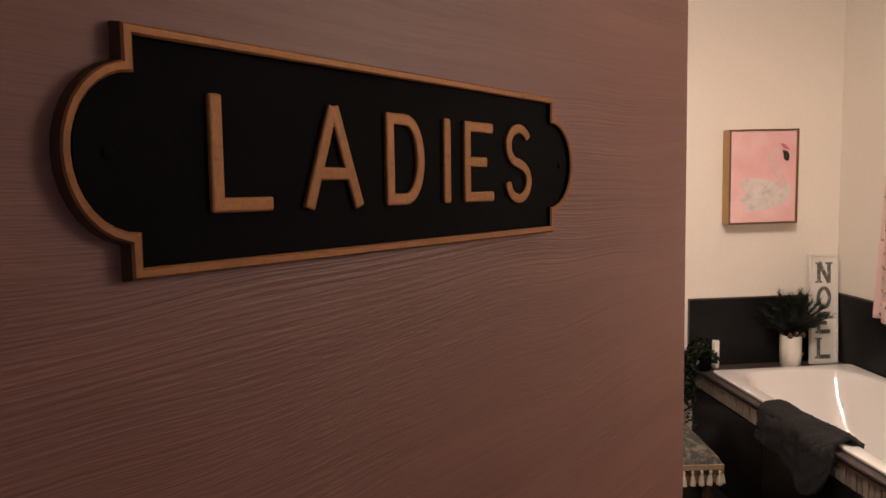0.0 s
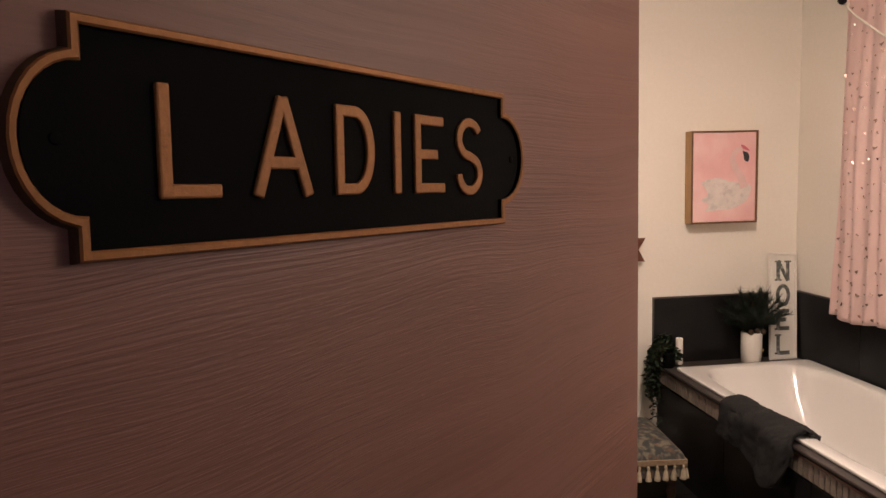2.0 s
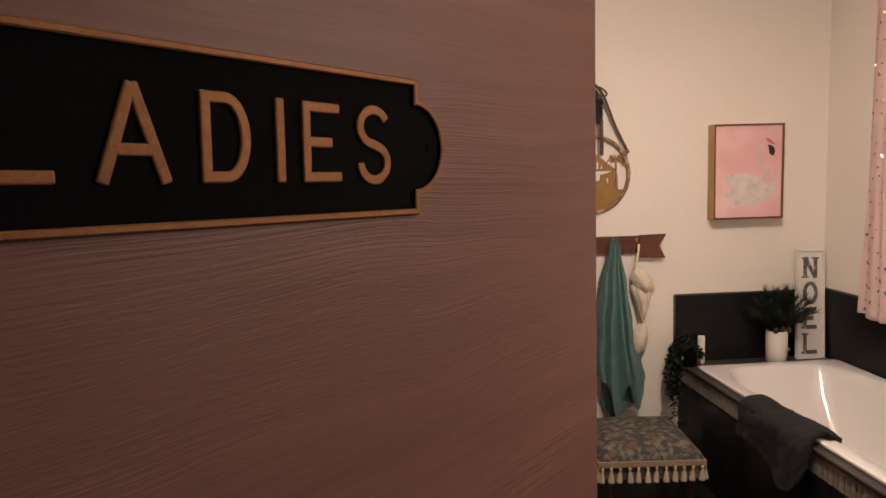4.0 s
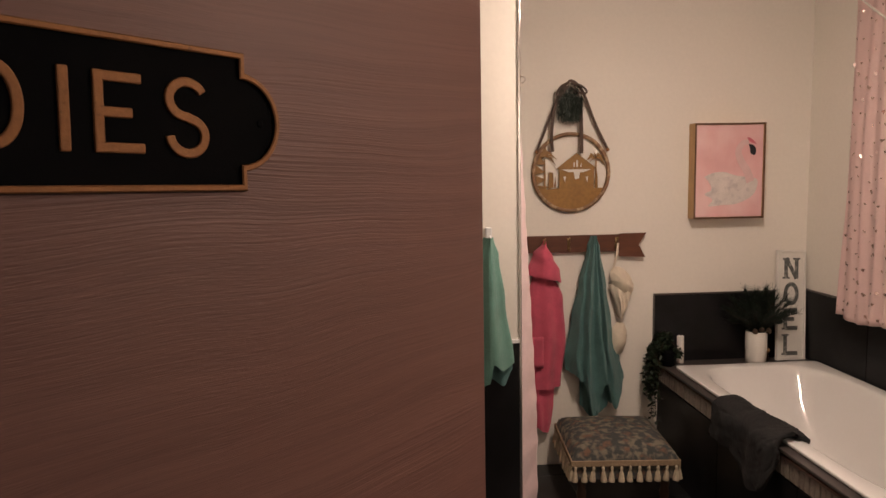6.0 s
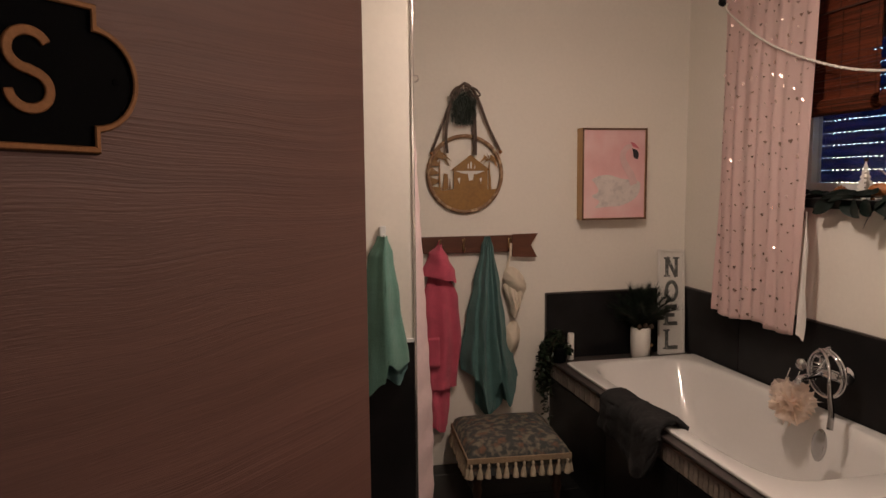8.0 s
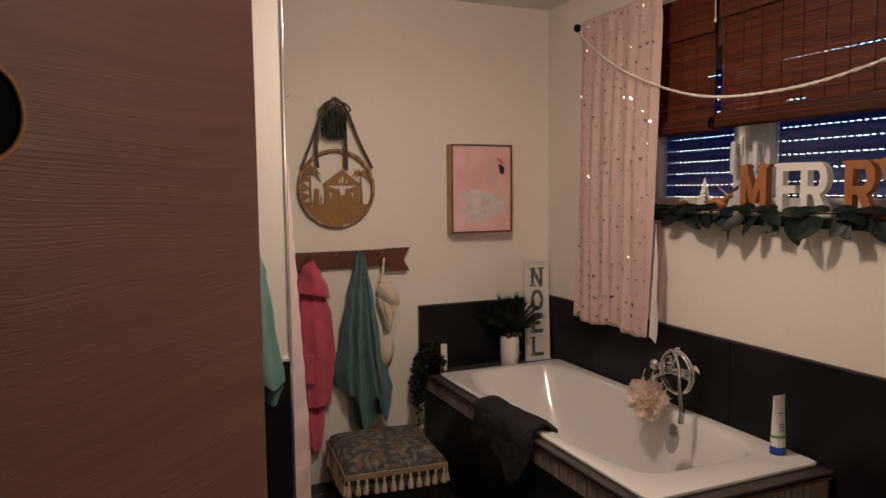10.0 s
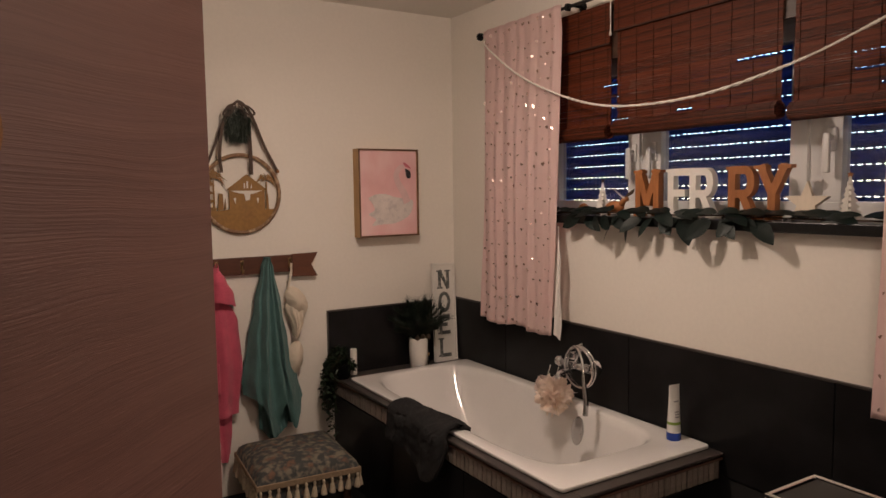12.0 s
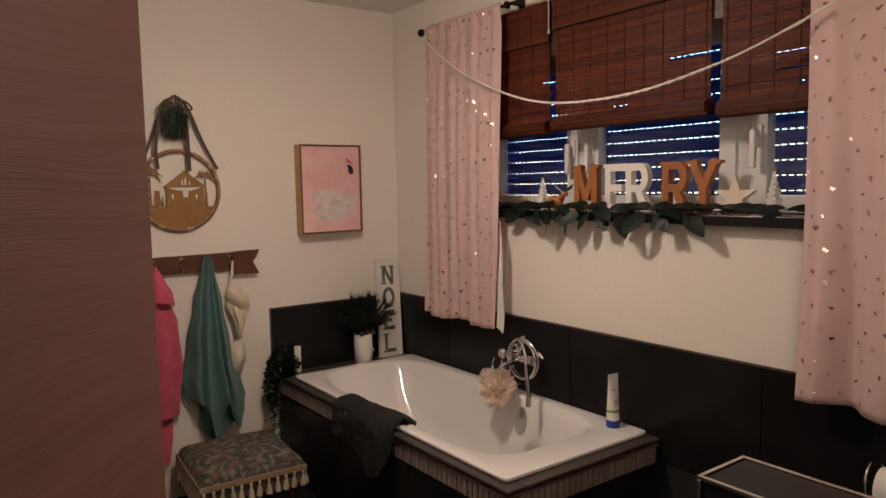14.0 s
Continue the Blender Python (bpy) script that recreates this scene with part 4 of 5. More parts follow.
px = lambda a, b: (-0.175 + a * 0.35, 0.232 - b * 0.464)
part("brush_stroke", blob([px(*q) for q in ((0.13, 0.56), (0.25, 0.52), (0.42, 0.51), (0.6, 0.55), (0.78, 0.57), (0.92, 0.6), (0.9, 0.72), (0.8, 0.8), (0.6, 0.86), (0.4, 0.87), (0.2, 0.88), (0.26, 0.81), (0.14, 0.75), (0.24, 0.7), (0.2, 0.62))], 0.0076), M_SWAN, canvas, "grey-white painted body")
neck = curve_through([(px(q, r)[0], 0.0072, px(q, r)[1]) for q, r in ((0.82, 0.62), (0.76, 0.5), (0.66, 0.38), (0.63, 0.28), (0.70, 0.20), (0.78, 0.19))], 6)
bm = ribbon(neck, lambda t: 0.044 - 0.020 * t, 0.0014)
part("brush_stroke", bm, M_SWANPINK, canvas, "pale pink painted neck")
part("brush_stroke", blob([px(*q) for q in ((0.78, 0.21), (0.86, 0.23), (0.89, 0.28), (0.87, 0.33), (0.81, 0.31), (0.80, 0.26))], 0.0060), M_INK, canvas, "black painted beak")
part("brush_stroke", blob([px(*q) for q in ((0.75, 0.14), (0.80, 0.145), (0.86, 0.18), (0.89, 0.21), (0.84, 0.20), (0.79, 0.185))], 0.0058), M_ROSE, canvas, "rose painted crest")

# ---- round hanging ornament ----
RX, RZ, RR = 1.194, 1.543, 0.193
wreath = thing("round_wall_hanging", "round wooden cut-out hanging from brown straps with greenery", "wall decoration", pose(RX, 3.388, RZ))
ring = [(RR * math.cos(k * math.tau / 64), 0, RR * math.sin(k * math.tau / 64)) for k in range(64)]
bm = tube(bmesh.new(), ring, 0.0105, 10, True)
part("hoop", bm, M_BIRCH, wreath, "mottled wooden hoop", True)
R2 = RR - 0.006
bm = bmesh.new()
ground_pts = [(R2 * math.cos(radians(205 + k * 130 / 20)), R2 * math.sin(radians(205 + k * 130 / 20))) for k in range(21)]
prism(bm, ground_pts + [(0.10, -0.078), (-0.02, -0.070), (-0.11, -0.082)], -0.004, 0.001)
part("cut_out_ground", bm, M_GOLD, wreath)
bm = bmesh.new()
prism(bm, [(-0.062, -0.075), (0.118, -0.082), (0.118, 0.020), (-0.062, 0.020)], -0.0045, 0.0005)
prism(bm, [(-0.078, 0.018), (0.132, 0.018), (0.028, 0.098)], -0.0052, 0.0)
part("cut_out_hut", bm, M_GOLD, wreath)
bm = bmesh.new()
for pts in ([(-0.052, 0.016), (0.105, 0.016), (0.06, 0.000), (-0.01, 0.002)], [(0.012, 0.004), (0.045, 0.004), (0.04, -0.03), (0.02, -0.034)], [(-0.04, -0.022), (-0.028, -0.018), (-0.032, -0.05)], [(0.075, -0.022), (0.087, -0.02), (0.082, -0.05)],
            [(0.012, 0.028), (0.018, 0.028), (0.018, 0.055), (0.012, 0.05)], [(0.026, 0.028), (0.034, 0.028), (0.034, 0.062), (0.026, 0.062)], [(0.045, 0.028), (0.052, 0.028), (0.052, 0.05)]):
    prism(bm, pts, -0.0065, -0.0054)
part("cut_out_light", bm, M_WHITEWOOD, wreath, "white gaps in the cut-out")
for pts in ([(-0.118, -0.082), (-0.09, -0.075), (-0.092, 0.0), (-0.112, 0.004)], [(-0.086, -0.075), (-0.076, -0.075), (-0.080, -0.02)], [(0.128, -0.08), (0.138, -0.08), (0.135, 0.0)]):
    part("cut_out_post", prism(bmesh.new(), pts, -0.004, 0.001), M_GOLD, wreath)
for px0, pz0, hs in ((-0.135, 0.05, 1.2), (0.128, 0.04, 1.0)):
    bm = bmesh.new()
    prism(bm, [(px0 - 0.004, -0.085), (px0 + 0.006, -0.085), (px0 + 0.003, pz0 + 0.02), (px0 - 0.003, pz0 + 0.02)], -0.003, 0.0015)
    for k in range(7):
        a = radians(-30 + k * 40)
        c, s = math.cos(a), math.sin(a)
        L = 0.055 * hs
        q = [(px0, pz0 + 0.03), (px0 + c * L * 0.5 - s * 0.012, pz0 + 0.03 + s * L * 0.4 + 0.012), (px0 + c * L, pz0 + 0.02 + s * L * 0.7 - 0.012), (px0 + c * L * 0.5, pz0 + 0.03 + s * L * 0.3)]
        q = [(x, z) if x * x + z * z < R2 * R2 else (x * R2 / math.hypot(x, z), z * R2 / math.hypot(x, z)) for x, z in q]
        prism(bm, q, -0.0035 - 0.0002 * k, 0.001)
    part("cut_out_palm", bm, M_GOLD, wreath)
bm = bmesh.new()
for k in range(5):
    a = radians(135 + 16 * k)
    prism(bm, [(R2 * math.cos(a), R2 * math.sin(a)), (R2 * math.cos(a + 0.28), R2 * math.sin(a + 0.28)), (0.72 * R2 * math.cos(a + 0.2), 0.72 * R2 * math.sin(a + 0.2))], -0.003 - 0.0002 * k, 0.001)
part("cut_out_leaves", bm, M_GOLD, wreath)


part("strap", strap([(-0.178, -0.006, 0.105), (-0.12, -0.012, 0.25), (-0.06, -0.02, 0.40), (-0.01, -0.02, 0.455)], 0.012), M_STRAP, wreath)
part("strap", strap([(0.185, -0.006, 0.115), (0.12, -0.012, 0.24), (0.06, -0.02, 0.385), (0.02, -0.02, 0.44), (-0.01, -0.02, 0.455)], 0.014), M_STRAP, wreath)
part("strap", strap([(-0.035, -0.028, 0.43), (-0.085, -0.03, 0.34), (-0.105, -0.026, 0.20), (-0.098, -0.018, 0.105)], 0.015), M_STRAP, wreath)
part("strap", strap([(0.005, -0.028, 0.43), (0.035, -0.03, 0.34), (0.045, -0.026, 0.21), (0.048, -0.018, 0.095)], 0.019), M_STRAP, wreath)
for q in ([(-0.02, -0.03, 0.44), (-0.06, -0.045, 0.425), (-0.085, -0.042, 0.385), (-0.055, -0.042, 0.385), (-0.02, -0.034, 0.43)], [(-0.01, -0.03, 0.44), (0.04, -0.045, 0.425), (0.068, -0.042, 0.395), (0.035, -0.042, 0.39), (-0.01, -0.034, 0.43)]):
    part("bow_loop", strap(q, 0.010), M_STRAP, wreath)
for c in ((-0.178, 0.105), (0.185, 0.112)):
    part("rivet", lathe(bmesh.new(), [(0.009, 0), (0.009, -0.008), (0.005, -0.011)], 12, (c[0], -0.008, c[1]), "y"), M_BRASS, wreath, "small brass rivet", True)
bm = bmesh.new()
rng = random.Random(8)
for k in range(2400):
    c = Vector((-0.014 + rng.gauss(0, 0.029), -0.014 - 0.034 * rng.random(), 0.335 + rng.gauss(0, 0.036)))
    c.x = min(0.045, max(-0.075, c.x))
    c.z = min(0.42, max(0.265, c.z))
    d = Vector((rng.gauss(0, 0.5), rng.uniform(-0.4, 0.2), -1)).normalized() * rng.uniform(0.018, 0.036)
    s = d.cross(Vector((rng.random(), 1, rng.random()))).normalized() * 0.0016
    bm.faces.new([bm.verts.new(q) for q in (c - s, c + s, c + d)])
tagged(part("greenery", bm, M_NEEDLE, wreath, "bunch of dark green needles"), kind="stuff")

# ---- coat rack and what hangs on it ----
rack = thing("coat_rack", "dark wooden arrow-shaped coat rack with small hooks", "coat rack", pose(0, 3.375, 0))
rack_board = part("board", boxes((0.80, 1.452, 0.0, 0.0245, 1.137, 1.224), bevel=0.002), M_RACK, rack)
bm = bmesh.new()
prism(bm, [(1.440, 1.112), (1.577, 1.106), (1.542, 1.170), (1.580, 1.231), (1.440, 1.229)], -0.009, -0.0005)
part("arrow_tail", bm, M_RACK, rack)
for x in (0.92, 1.052, 1.178, 1.302, 1.425):
    bm = bmesh.new()
    box(bm, x - 0.006, x + 0.006, -0.003, -0.0004, 1.155, 1.21, bevel=0.0012, segments=1)
    tube(bm, curve_through([(x, -0.003, 1.20), (x, -0.025, 1.195), (x, -0.032, 1.215)], 5), 0.0035, 8)
    tube(bm, curve_through([(x, -0.003, 1.165), (x, -0.018, 1.145), (x, -0.030, 1.15), (x, -0.033, 1.165)], 5), 0.0035, 8)
    part("hook", bm, M_BRONZE, rack_board, "small bronze double hook", True)


def hanging(name, z0, table_l, table_r, hem, depth, folds, material, parent=None, nu=60, nv=70, lean=0.0, twist=0.0):
    """Cloth gathered at a hook that widens downwards, with folds, in the plane of the wall; y goes out from it."""
    def f(u, v):
        xl, xr = lerp(table_l, v), lerp(table_r, v)
        zb = lerp(hem, u)
        x = xl + (xr - xl) * u
        prof = max(0.0, 1 - (2 * u - 1) ** 2) ** 0.5
        spread = min(1.0, 0.25 + v * 1.4)
        y = -depth * prof * (0.55 + 0.45 * min(1, v * 2.5))
        for k, (fr, amp, ph) in enumerate(folds):
            y += amp * spread * math.sin(fr * (u + 0.06 * math.sin(3 * v + k)) + ph + twist * v) * (0.35 + 0.65 * prof)
        return (x, min(y, -0.003), z0 + (zb - z0) * v)
    bm = grid(bmesh.new(), f, nu, nv)

    def g(u, v):
        p = f(1 - u, v)
        return (p[0], -0.001, p[2])
    grid(bm, g, 20, 30)
    return part(name, bm, material, parent, "", True)


robe = thing("bathrobe", "bright pink hooded terry bathrobe hanging on a hook", "bathrobe", pose(0, 3.378, 0))
body = hanging("lower_body", 1.05, ((0, 0.995), (0.3, 0.955), (1, 0.935)), ((0, 1.095), (0.25, 1.150), (0.6, 1.165), (1, 1.138)), ((0, 0.44), (1, 0.445)), 0.062, ((9, 0.008, 0), (17, 0.006, 1.0)), M_ROBE, robe)
hood = hanging("hood", 1.185, ((0, 1.040), (0.3, 0.995), (1, 0.955)), ((0, 1.060), (0.35, 1.098), (0.7, 1.133), (1, 1.140)), ((0, 1.03), (0.4, 1.02), (0.75, 1.005), (1, 0.985)), 0.078, ((5, 0.010, 1.0), (11, 0.004, 0)), M_ROBE, robe, 40, 30)
under = hanging("lining_hem", 0.46, ((0, 0.935), (1, 0.955)), ((0, 1.105), (0.5, 1.100), (1, 1.088)), ((0, 0.25), (0.4, 0.235), (0.7, 0.205), (0.85, 0.20), (1, 0.24)), 0.040, ((8, 0.012, 0.5), (19, 0.005, 2)), M_ROBE, robe, 40, 30)
part("pocket", grid(bmesh.new(), lambda u, v: (0.975 + 0.06 * u, -0.070 - 0.004 * math.sin(u * 3.1), 0.72 - 0.16 * v), 8, 8, -0.004), M_ROBE, body, smooth=True)
part("loop", tube(bmesh.new(), curve_through([(1.040, -0.02, 1.18), (1.050, -0.03, 1.208), (1.060, -0.02, 1.18)], 5), 0.003, 6), M_ROBE, robe)

towel = thing("hanging_towel", "teal terry towel hanging in folds from a hook", "towel", pose(0, 3.365, 0))
hanging("back_layer", 1.15, ((0, 1.28), (0.4, 1.23), (1, 1.235)), ((0, 1.33), (0.5, 1.385), (1, 1.405)), ((0, 0.34), (0.3, 0.285), (0.6, 0.30), (0.8, 0.33), (1, 0.43)), 0.030, ((11, 0.010, 0), (23, 0.006, 1)), M_TEAL, towel)
hanging("front_layer", 1.222, ((0, 1.288), (0.08, 1.27), (0.35, 1.228), (0.6, 1.190), (0.9, 1.155), (1, 1.158)), ((0, 1.316), (0.08, 1.335), (0.35, 1.370), (0.6, 1.400), (0.85, 1.445), (1, 1.470)),
        ((0, 0.53), (0.12, 0.515), (0.25, 0.48), (0.42, 0.30), (0.50, 0.33), (0.62, 0.47), (0.78, 0.335), (0.9, 0.40), (1, 0.475)), 0.085, ((13, 0.018, 0.5), (27, 0.014, 1.4), (41, 0.006, 0)), M_TEAL, towel, 90, 90, twist=0.35)

garment = thing("hanging_garment", "cream lace garment hanging by its strap from a hook", "clothing", pose(0, 3.370, 0))
part("strap", strap([(1.425, -0.03, 1.185), (1.417, -0.034, 1.12), (1.402, -0.03, 1.06)], 0.011), M_CREAM, garment)


def cup(cx, cz, rx, rz, tilt, depth):
    def f(u, v):
        a, r = u * math.tau, v
        x, z = rx * r * math.cos(a), rz * r * math.sin(a)
        c, s = math.cos(tilt), math.sin(tilt)
        y = -0.012 - depth * (1 - r * r) + 0.003 * math.sin(a * 9) * r
        return (cx + x * c - z * s, y, cz + x * s + z * c)
    bm = grid(bmesh.new(), f, 32, 10)
    bmesh.ops.remove_doubles(bm, verts=bm.verts, dist=1e-5)
    return bm


part("cup", cup(1.452, 0.985, 0.050, 0.085, radians(32), 0.045), M_CREAM, garment, smooth=True)
hanging("lace_band", 0.97, ((0, 1.39), (1, 1.425)), ((0, 1.518), (0.5, 1.500), (1, 1.455)), ((0, 0.82), (0.3, 0.80), (0.6, 0.79), (1, 0.84)), 0.045, ((14, 0.008, 0), (31, 0.005, 1)), M_CREAM, garment, 50, 30)
part("cup", cup(1.435, 0.685, 0.045, 0.090, radians(-8), 0.040), M_CREAM, garment, smooth=True)

mint = thing("hanging_towel", "mint green terry towel hanging from a white hook", "towel", pose(0, 2.362, 0))
hanging("cloth", 1.318, ((0, 0.612), (0.15, 0.575), (0.5, 0.54), (1, 0.495)), ((0, 0.648), (0.15, 0.668), (0.5, 0.690), (1, 0.722)), ((0, 0.77), (0.2, 0.74), (0.55, 0.80), (0.62, 0.87), (0.8, 0.84), (1, 0.855)), 0.075, ((8, 0.016, 0.2), (15, 0.008, 1.2)), M_MINT, mint, 70, 70)
# Shade inside the mint towel, put in as a fold of darker teal cloth.
hanging("inner_fold", 0.95, ((0, 0.63), (1, 0.63)), ((0, 0.700), (1, 0.715)), ((0, 0.80), (0.6, 0.775), (1, 0.83)), 0.02, ((9, 0.006, 0),), M_TEAL, mint, 20, 20)
hook_w = thing("towel_hook", "small white plastic towel hook on the partition", "hook", pose(0.632, 2.362, 1.325))
part("hook_base", box(bmesh.new(), -0.011, 0.011, -0.006, 0.012, -0.03, 0.028, bevel=0.003), M_FRAME, hook_w)
part("hook_arm", tube(bmesh.new(), curve_through([(0, -0.004, -0.012), (0, -0.03, -0.018), (0, -0.035, 0.0)], 5), 0.005, 8), M_FRAME, hook_w, smooth=True)

# pink satin curtain beside the partition
bm = grid(bmesh.new(), lambda u, v: (0.764 + 0.076 * u * min(1, 0.10 + 1.3 * v) + 0.0025 * math.sin(v * 95 + 3 * u) * math.sin(v * 31), 2.456 + 0.070 * u + 0.010 * math.sin(u * 3.1) + 0.004 * math.sin(v * 70 + u * 2), 1.88 - 1.86 * v), 16, 140, 0.002)
satin = thing("shower_curtain", "pale pink satin curtain gathered at the partition edge", "curtain")
part("cloth", bm, M_SATIN, satin, smooth=True)
part("curtain_ring", tube(bmesh.new(), [(0.775 + 0.012 * math.cos(k * math.tau / 16), 2.47, 1.887 + 0.012 * math.sin(k * math.tau / 16)) for k in range(16)], 0.002, 6, True), M_ALU, satin)

# ---- footstool ----
stool = thing("footstool", "low footstool with flowered tapestry cushion and tasselled fringe", "footstool", pose(1.325, 3.080, 0.030, 0, 0, -4.2))
HS = 0.241


def cushion(u, v):
    x, y = (u - 0.5) * 2, (v - 0.5) * 2
    ex, ey = math.copysign(abs(x) ** 0.9, x), math.copysign(abs(y) ** 0.9, y)
    d = max(abs(x), abs(y))
    z = 0.222 + 0.062 * (1 - d ** 5) ** 0.6 + 0.010 * (1 - x * x) * (1 - y * y)
    return (ex * HS, ey * HS, z)


part("cushion", grid(bmesh.new(), cushion, 30, 30), M_TAPESTRY, stool, smooth=True)
part("seat_frame", boxes((-HS + 0.01, HS - 0.01, -HS + 0.01, HS - 0.01, 0.13, 0.222), bevel=0.004), M_TAPESTRY, stool)
for s in (-1, 1):
    braid = part("braid", boxes((-HS - 0.006, HS + 0.006, s * HS - 0.004, s * HS + 0.004, 0.196, 0.224), bevel=0.003), M_BRAID, stool)
    part("braid", boxes((s * HS - 0.004, s * HS + 0.004, -HS + 0.005, HS - 0.005, 0.196, 0.224), bevel=0.003), M_BRAID, stool)
bm = lathe(bmesh.new(), [(0.003, 0.0), (0.0065, -0.006), (0.008, -0.013), (0.005, -0.020), (0.009, -0.030), (0.0150, -0.066), (0.0155, -0.071)], 9)
me_tassel = mesh_of("tassel", bm, M_TASSEL, True)
for k in range(12):
    t = -HS + 0.014 + k * (2 * HS - 0.028) / 11
    for m in ((t, -HS - 0.003), (t, HS + 0.003), (-HS - 0.003, t), (HS + 0.003, t)):
        ob = part("tassel", me_tassel, None, braid)
        ob.location = (m[0], m[1], 0.199)
        ob.rotation_euler = (random.uniform(-0.08, 0.08), random.uniform(-0.08, 0.08), 0)
for sx in (-1, 1):
    for sy in (-1, 1):
        part("leg", lathe(bmesh.new(), [(0.014, -0.022), (0.018, 0.02), (0.024, 0.05), (0.018, 0.075), (0.022, 0.09), (0.022, 0.131)], 14, (sx * 0.19, sy * 0.19, 0)), M_DARKWOOD, stool, "", True)

# ---- window curtains, rod and rope ----
ROD_X, ROD_Z = 2.362, 2.348
rod = thing("curtain_rod", "black iron curtain rod with ball ends", "curtain rod")
part("bar", tube(bmesh.new(), [(ROD_X, 2.945, ROD_Z), (ROD_X, 0.25, ROD_Z)], 0.0075, 12), M_IRON, rod, smooth=True)
part("finial", lathe(bmesh.new(), [(0.008, -0.022), (0.012, -0.018), (0.008, -0.012), (0.019, -0.002), (0.021, 0.008), (0.016, 0.019), (0.004, 0.024)], 16, (ROD_X, 2.962, ROD_Z), "y"), M_IRON, rod, "", True)
for y in (2.285, 0.42):
    bm = tube(bmesh.new(), [(2.455, y, ROD_Z + 0.01), (ROD_X, y, ROD_Z + 0.01), (ROD_X - 0.012, y, ROD_Z)], 0.007, 10)
    lathe(bm, [(0.022, 0), (0.022, -0.006), (0.010, -0.010)], 16, (2.455, y, ROD_Z + 0.01), "x")
    box(bm, ROD_X - 0.014, ROD_X + 0.014, y - 0.006, y + 0.006, ROD_Z - 0.016, ROD_Z + 0.014, bevel=0.003)
    part("bracket", bm, M_IRON, rod)


def heart(s):
    return [(s * 0.058 * 16 * math.sin(a) ** 3, s * 0.058 * (13 * math.cos(a) - 5 * math.cos(2 * a) - 2 * math.cos(3 * a) - math.cos(4 * a))) for a in [k * math.tau / 14 for k in range(14)]]


def curtain(name, label, top0, top1, bot0, bot1, folds, seed, lining):
    rng = random.Random(seed)
    root = thing(name, label, "curtain", group="window curtains")

    def f(u, v):
        y = (top0 + (top1 - top0) * u) * (1 - v) + (bot0 + (bot1 - bot0) * u) * v
        x = ROD_X - 0.004
        for fr, amp, ph in folds:
            x += amp * (0.35 + 0.65 * v) * math.sin(fr * (u + 0.03 * math.sin(4 * v + ph)) + ph)
        x = x - 0.010 * math.exp(-((v - 0.02) / 0.03) ** 2)
        hem = 0.010 * math.sin(u * 11 + seed)
        return Vector((x + 0.006 * v, y, 2.366 - (2.366 - 0.852 - hem) * v))
    cloth = part("cloth", grid(bmesh.new(), f, 110, 60, -0.0015), M_PINK, root, smooth=True)
    bm = bmesh.new()
    rows = 27
    for j in range(rows):
        for i in range(11):
            u = (i + 0.5 * (j % 2) + rng.uniform(0.2, 0.6)) / 11.6
            v = (j + rng.uniform(0.25, 0.75)) / rows
            if u > 0.985:
                continue
            s = rng.choice((0.0062, 0.0075, 0.0090, 0.0125))
            p = f(u, v)
            du, dv = (f(u + 0.004, v) - f(u - 0.004, v)).normalized(), (f(u, v - 0.004) - f(u, v + 0.004)).normalized()
            nrm = du.cross(dv).normalized()
            if nrm.x > 0:
                nrm = -nrm
            nrm = (nrm + Vector((0, rng.gauss(-0.30, 0.45), rng.gauss(0.12, 0.28)))).normalized()
            tilt = rng.uniform(-0.3, 0.3)
            right = du * math.cos(tilt) + dv * math.sin(tilt)
            right = (right - nrm * right.dot(nrm)).normalized()
            up2 = nrm.cross(right)
            if up2.z < 0:
                up2 = -up2
            bm.faces.new([bm.verts.new(p + nrm * 0.0022 + right * a + up2 * b) for a, b in heart(s)])
    tagged(part("heart_print", bm, M_FOIL, cloth, "silver foil hearts"), kind="stuff")
    part("hem_fold", grid(bmesh.new(), lambda u, v: f(u, 0.965 + 0.035 * v) + Vector((-0.0008, 0, 0)), 110, 2), M_PINK, cloth, smooth=True)
    if lining:
        part("lining", grid(bmesh.new(), lambda u, v: f(1.0, 0.66 + 0.34 * v) + Vector((0.012 + 0.004 * math.sin(u * 5), -(0.046 + 0.012 * math.sin(v * 9)) * u * min(1, v * 2.0), 0.003 - 0.02 * u * v)), 8, 30), M_LINING, cloth, "white lining turned outwards", True)
    return root


curtain("window_curtain", "pale pink curtain with silver foil hearts, drawn to the side", 2.925, 2.318, 2.985, 2.385, ((44, 0.010, 0.3), (23, 0.008, 1.4), (71, 0.004, 0)), 2, True)
curtain("window_curtain", "pale pink curtain with silver foil hearts beside the half wall", 0.925, 0.300, 0.943, 0.280, ((21, 0.026, -3.6), (37, 0.006, 0.4), (61, 0.003, 1)), 6, False)

rope = thing("rope_garland", "white twisted cotton rope slung between the curtains", "rope")
line = curve_through([(2.336, 2.890, 2.322), (2.326, 2.86, 2.272), (2.324, 2.62, 2.108), (2.322, 2.373, 1.993), (2.324, 2.10, 1.903), (2.326, 1.846, 1.868), (2.324, 1.53, 1.872), (2.320, 1.216, 1.922), (2.316, 1.0, 1.982), (2.312, 0.827, 2.047), (2.312, 0.60, 2.16), (2.330, 0.42, 2.335)], 16)
for s in (0, 1):
    bm, pts = bmesh.new(), []
    d = 0.0
    for i, p in enumerate(line):
        if i:
            d += (p - line[i - 1]).length
        a = d / 0.026 * math.tau + s * math.pi
        pts.append(p + Vector((math.cos(a), 0, math.sin(a))) * 0.0030)
    part("strand", tube(bm, pts, 0.0036, 6), M_ROPE, rope, smooth=True)

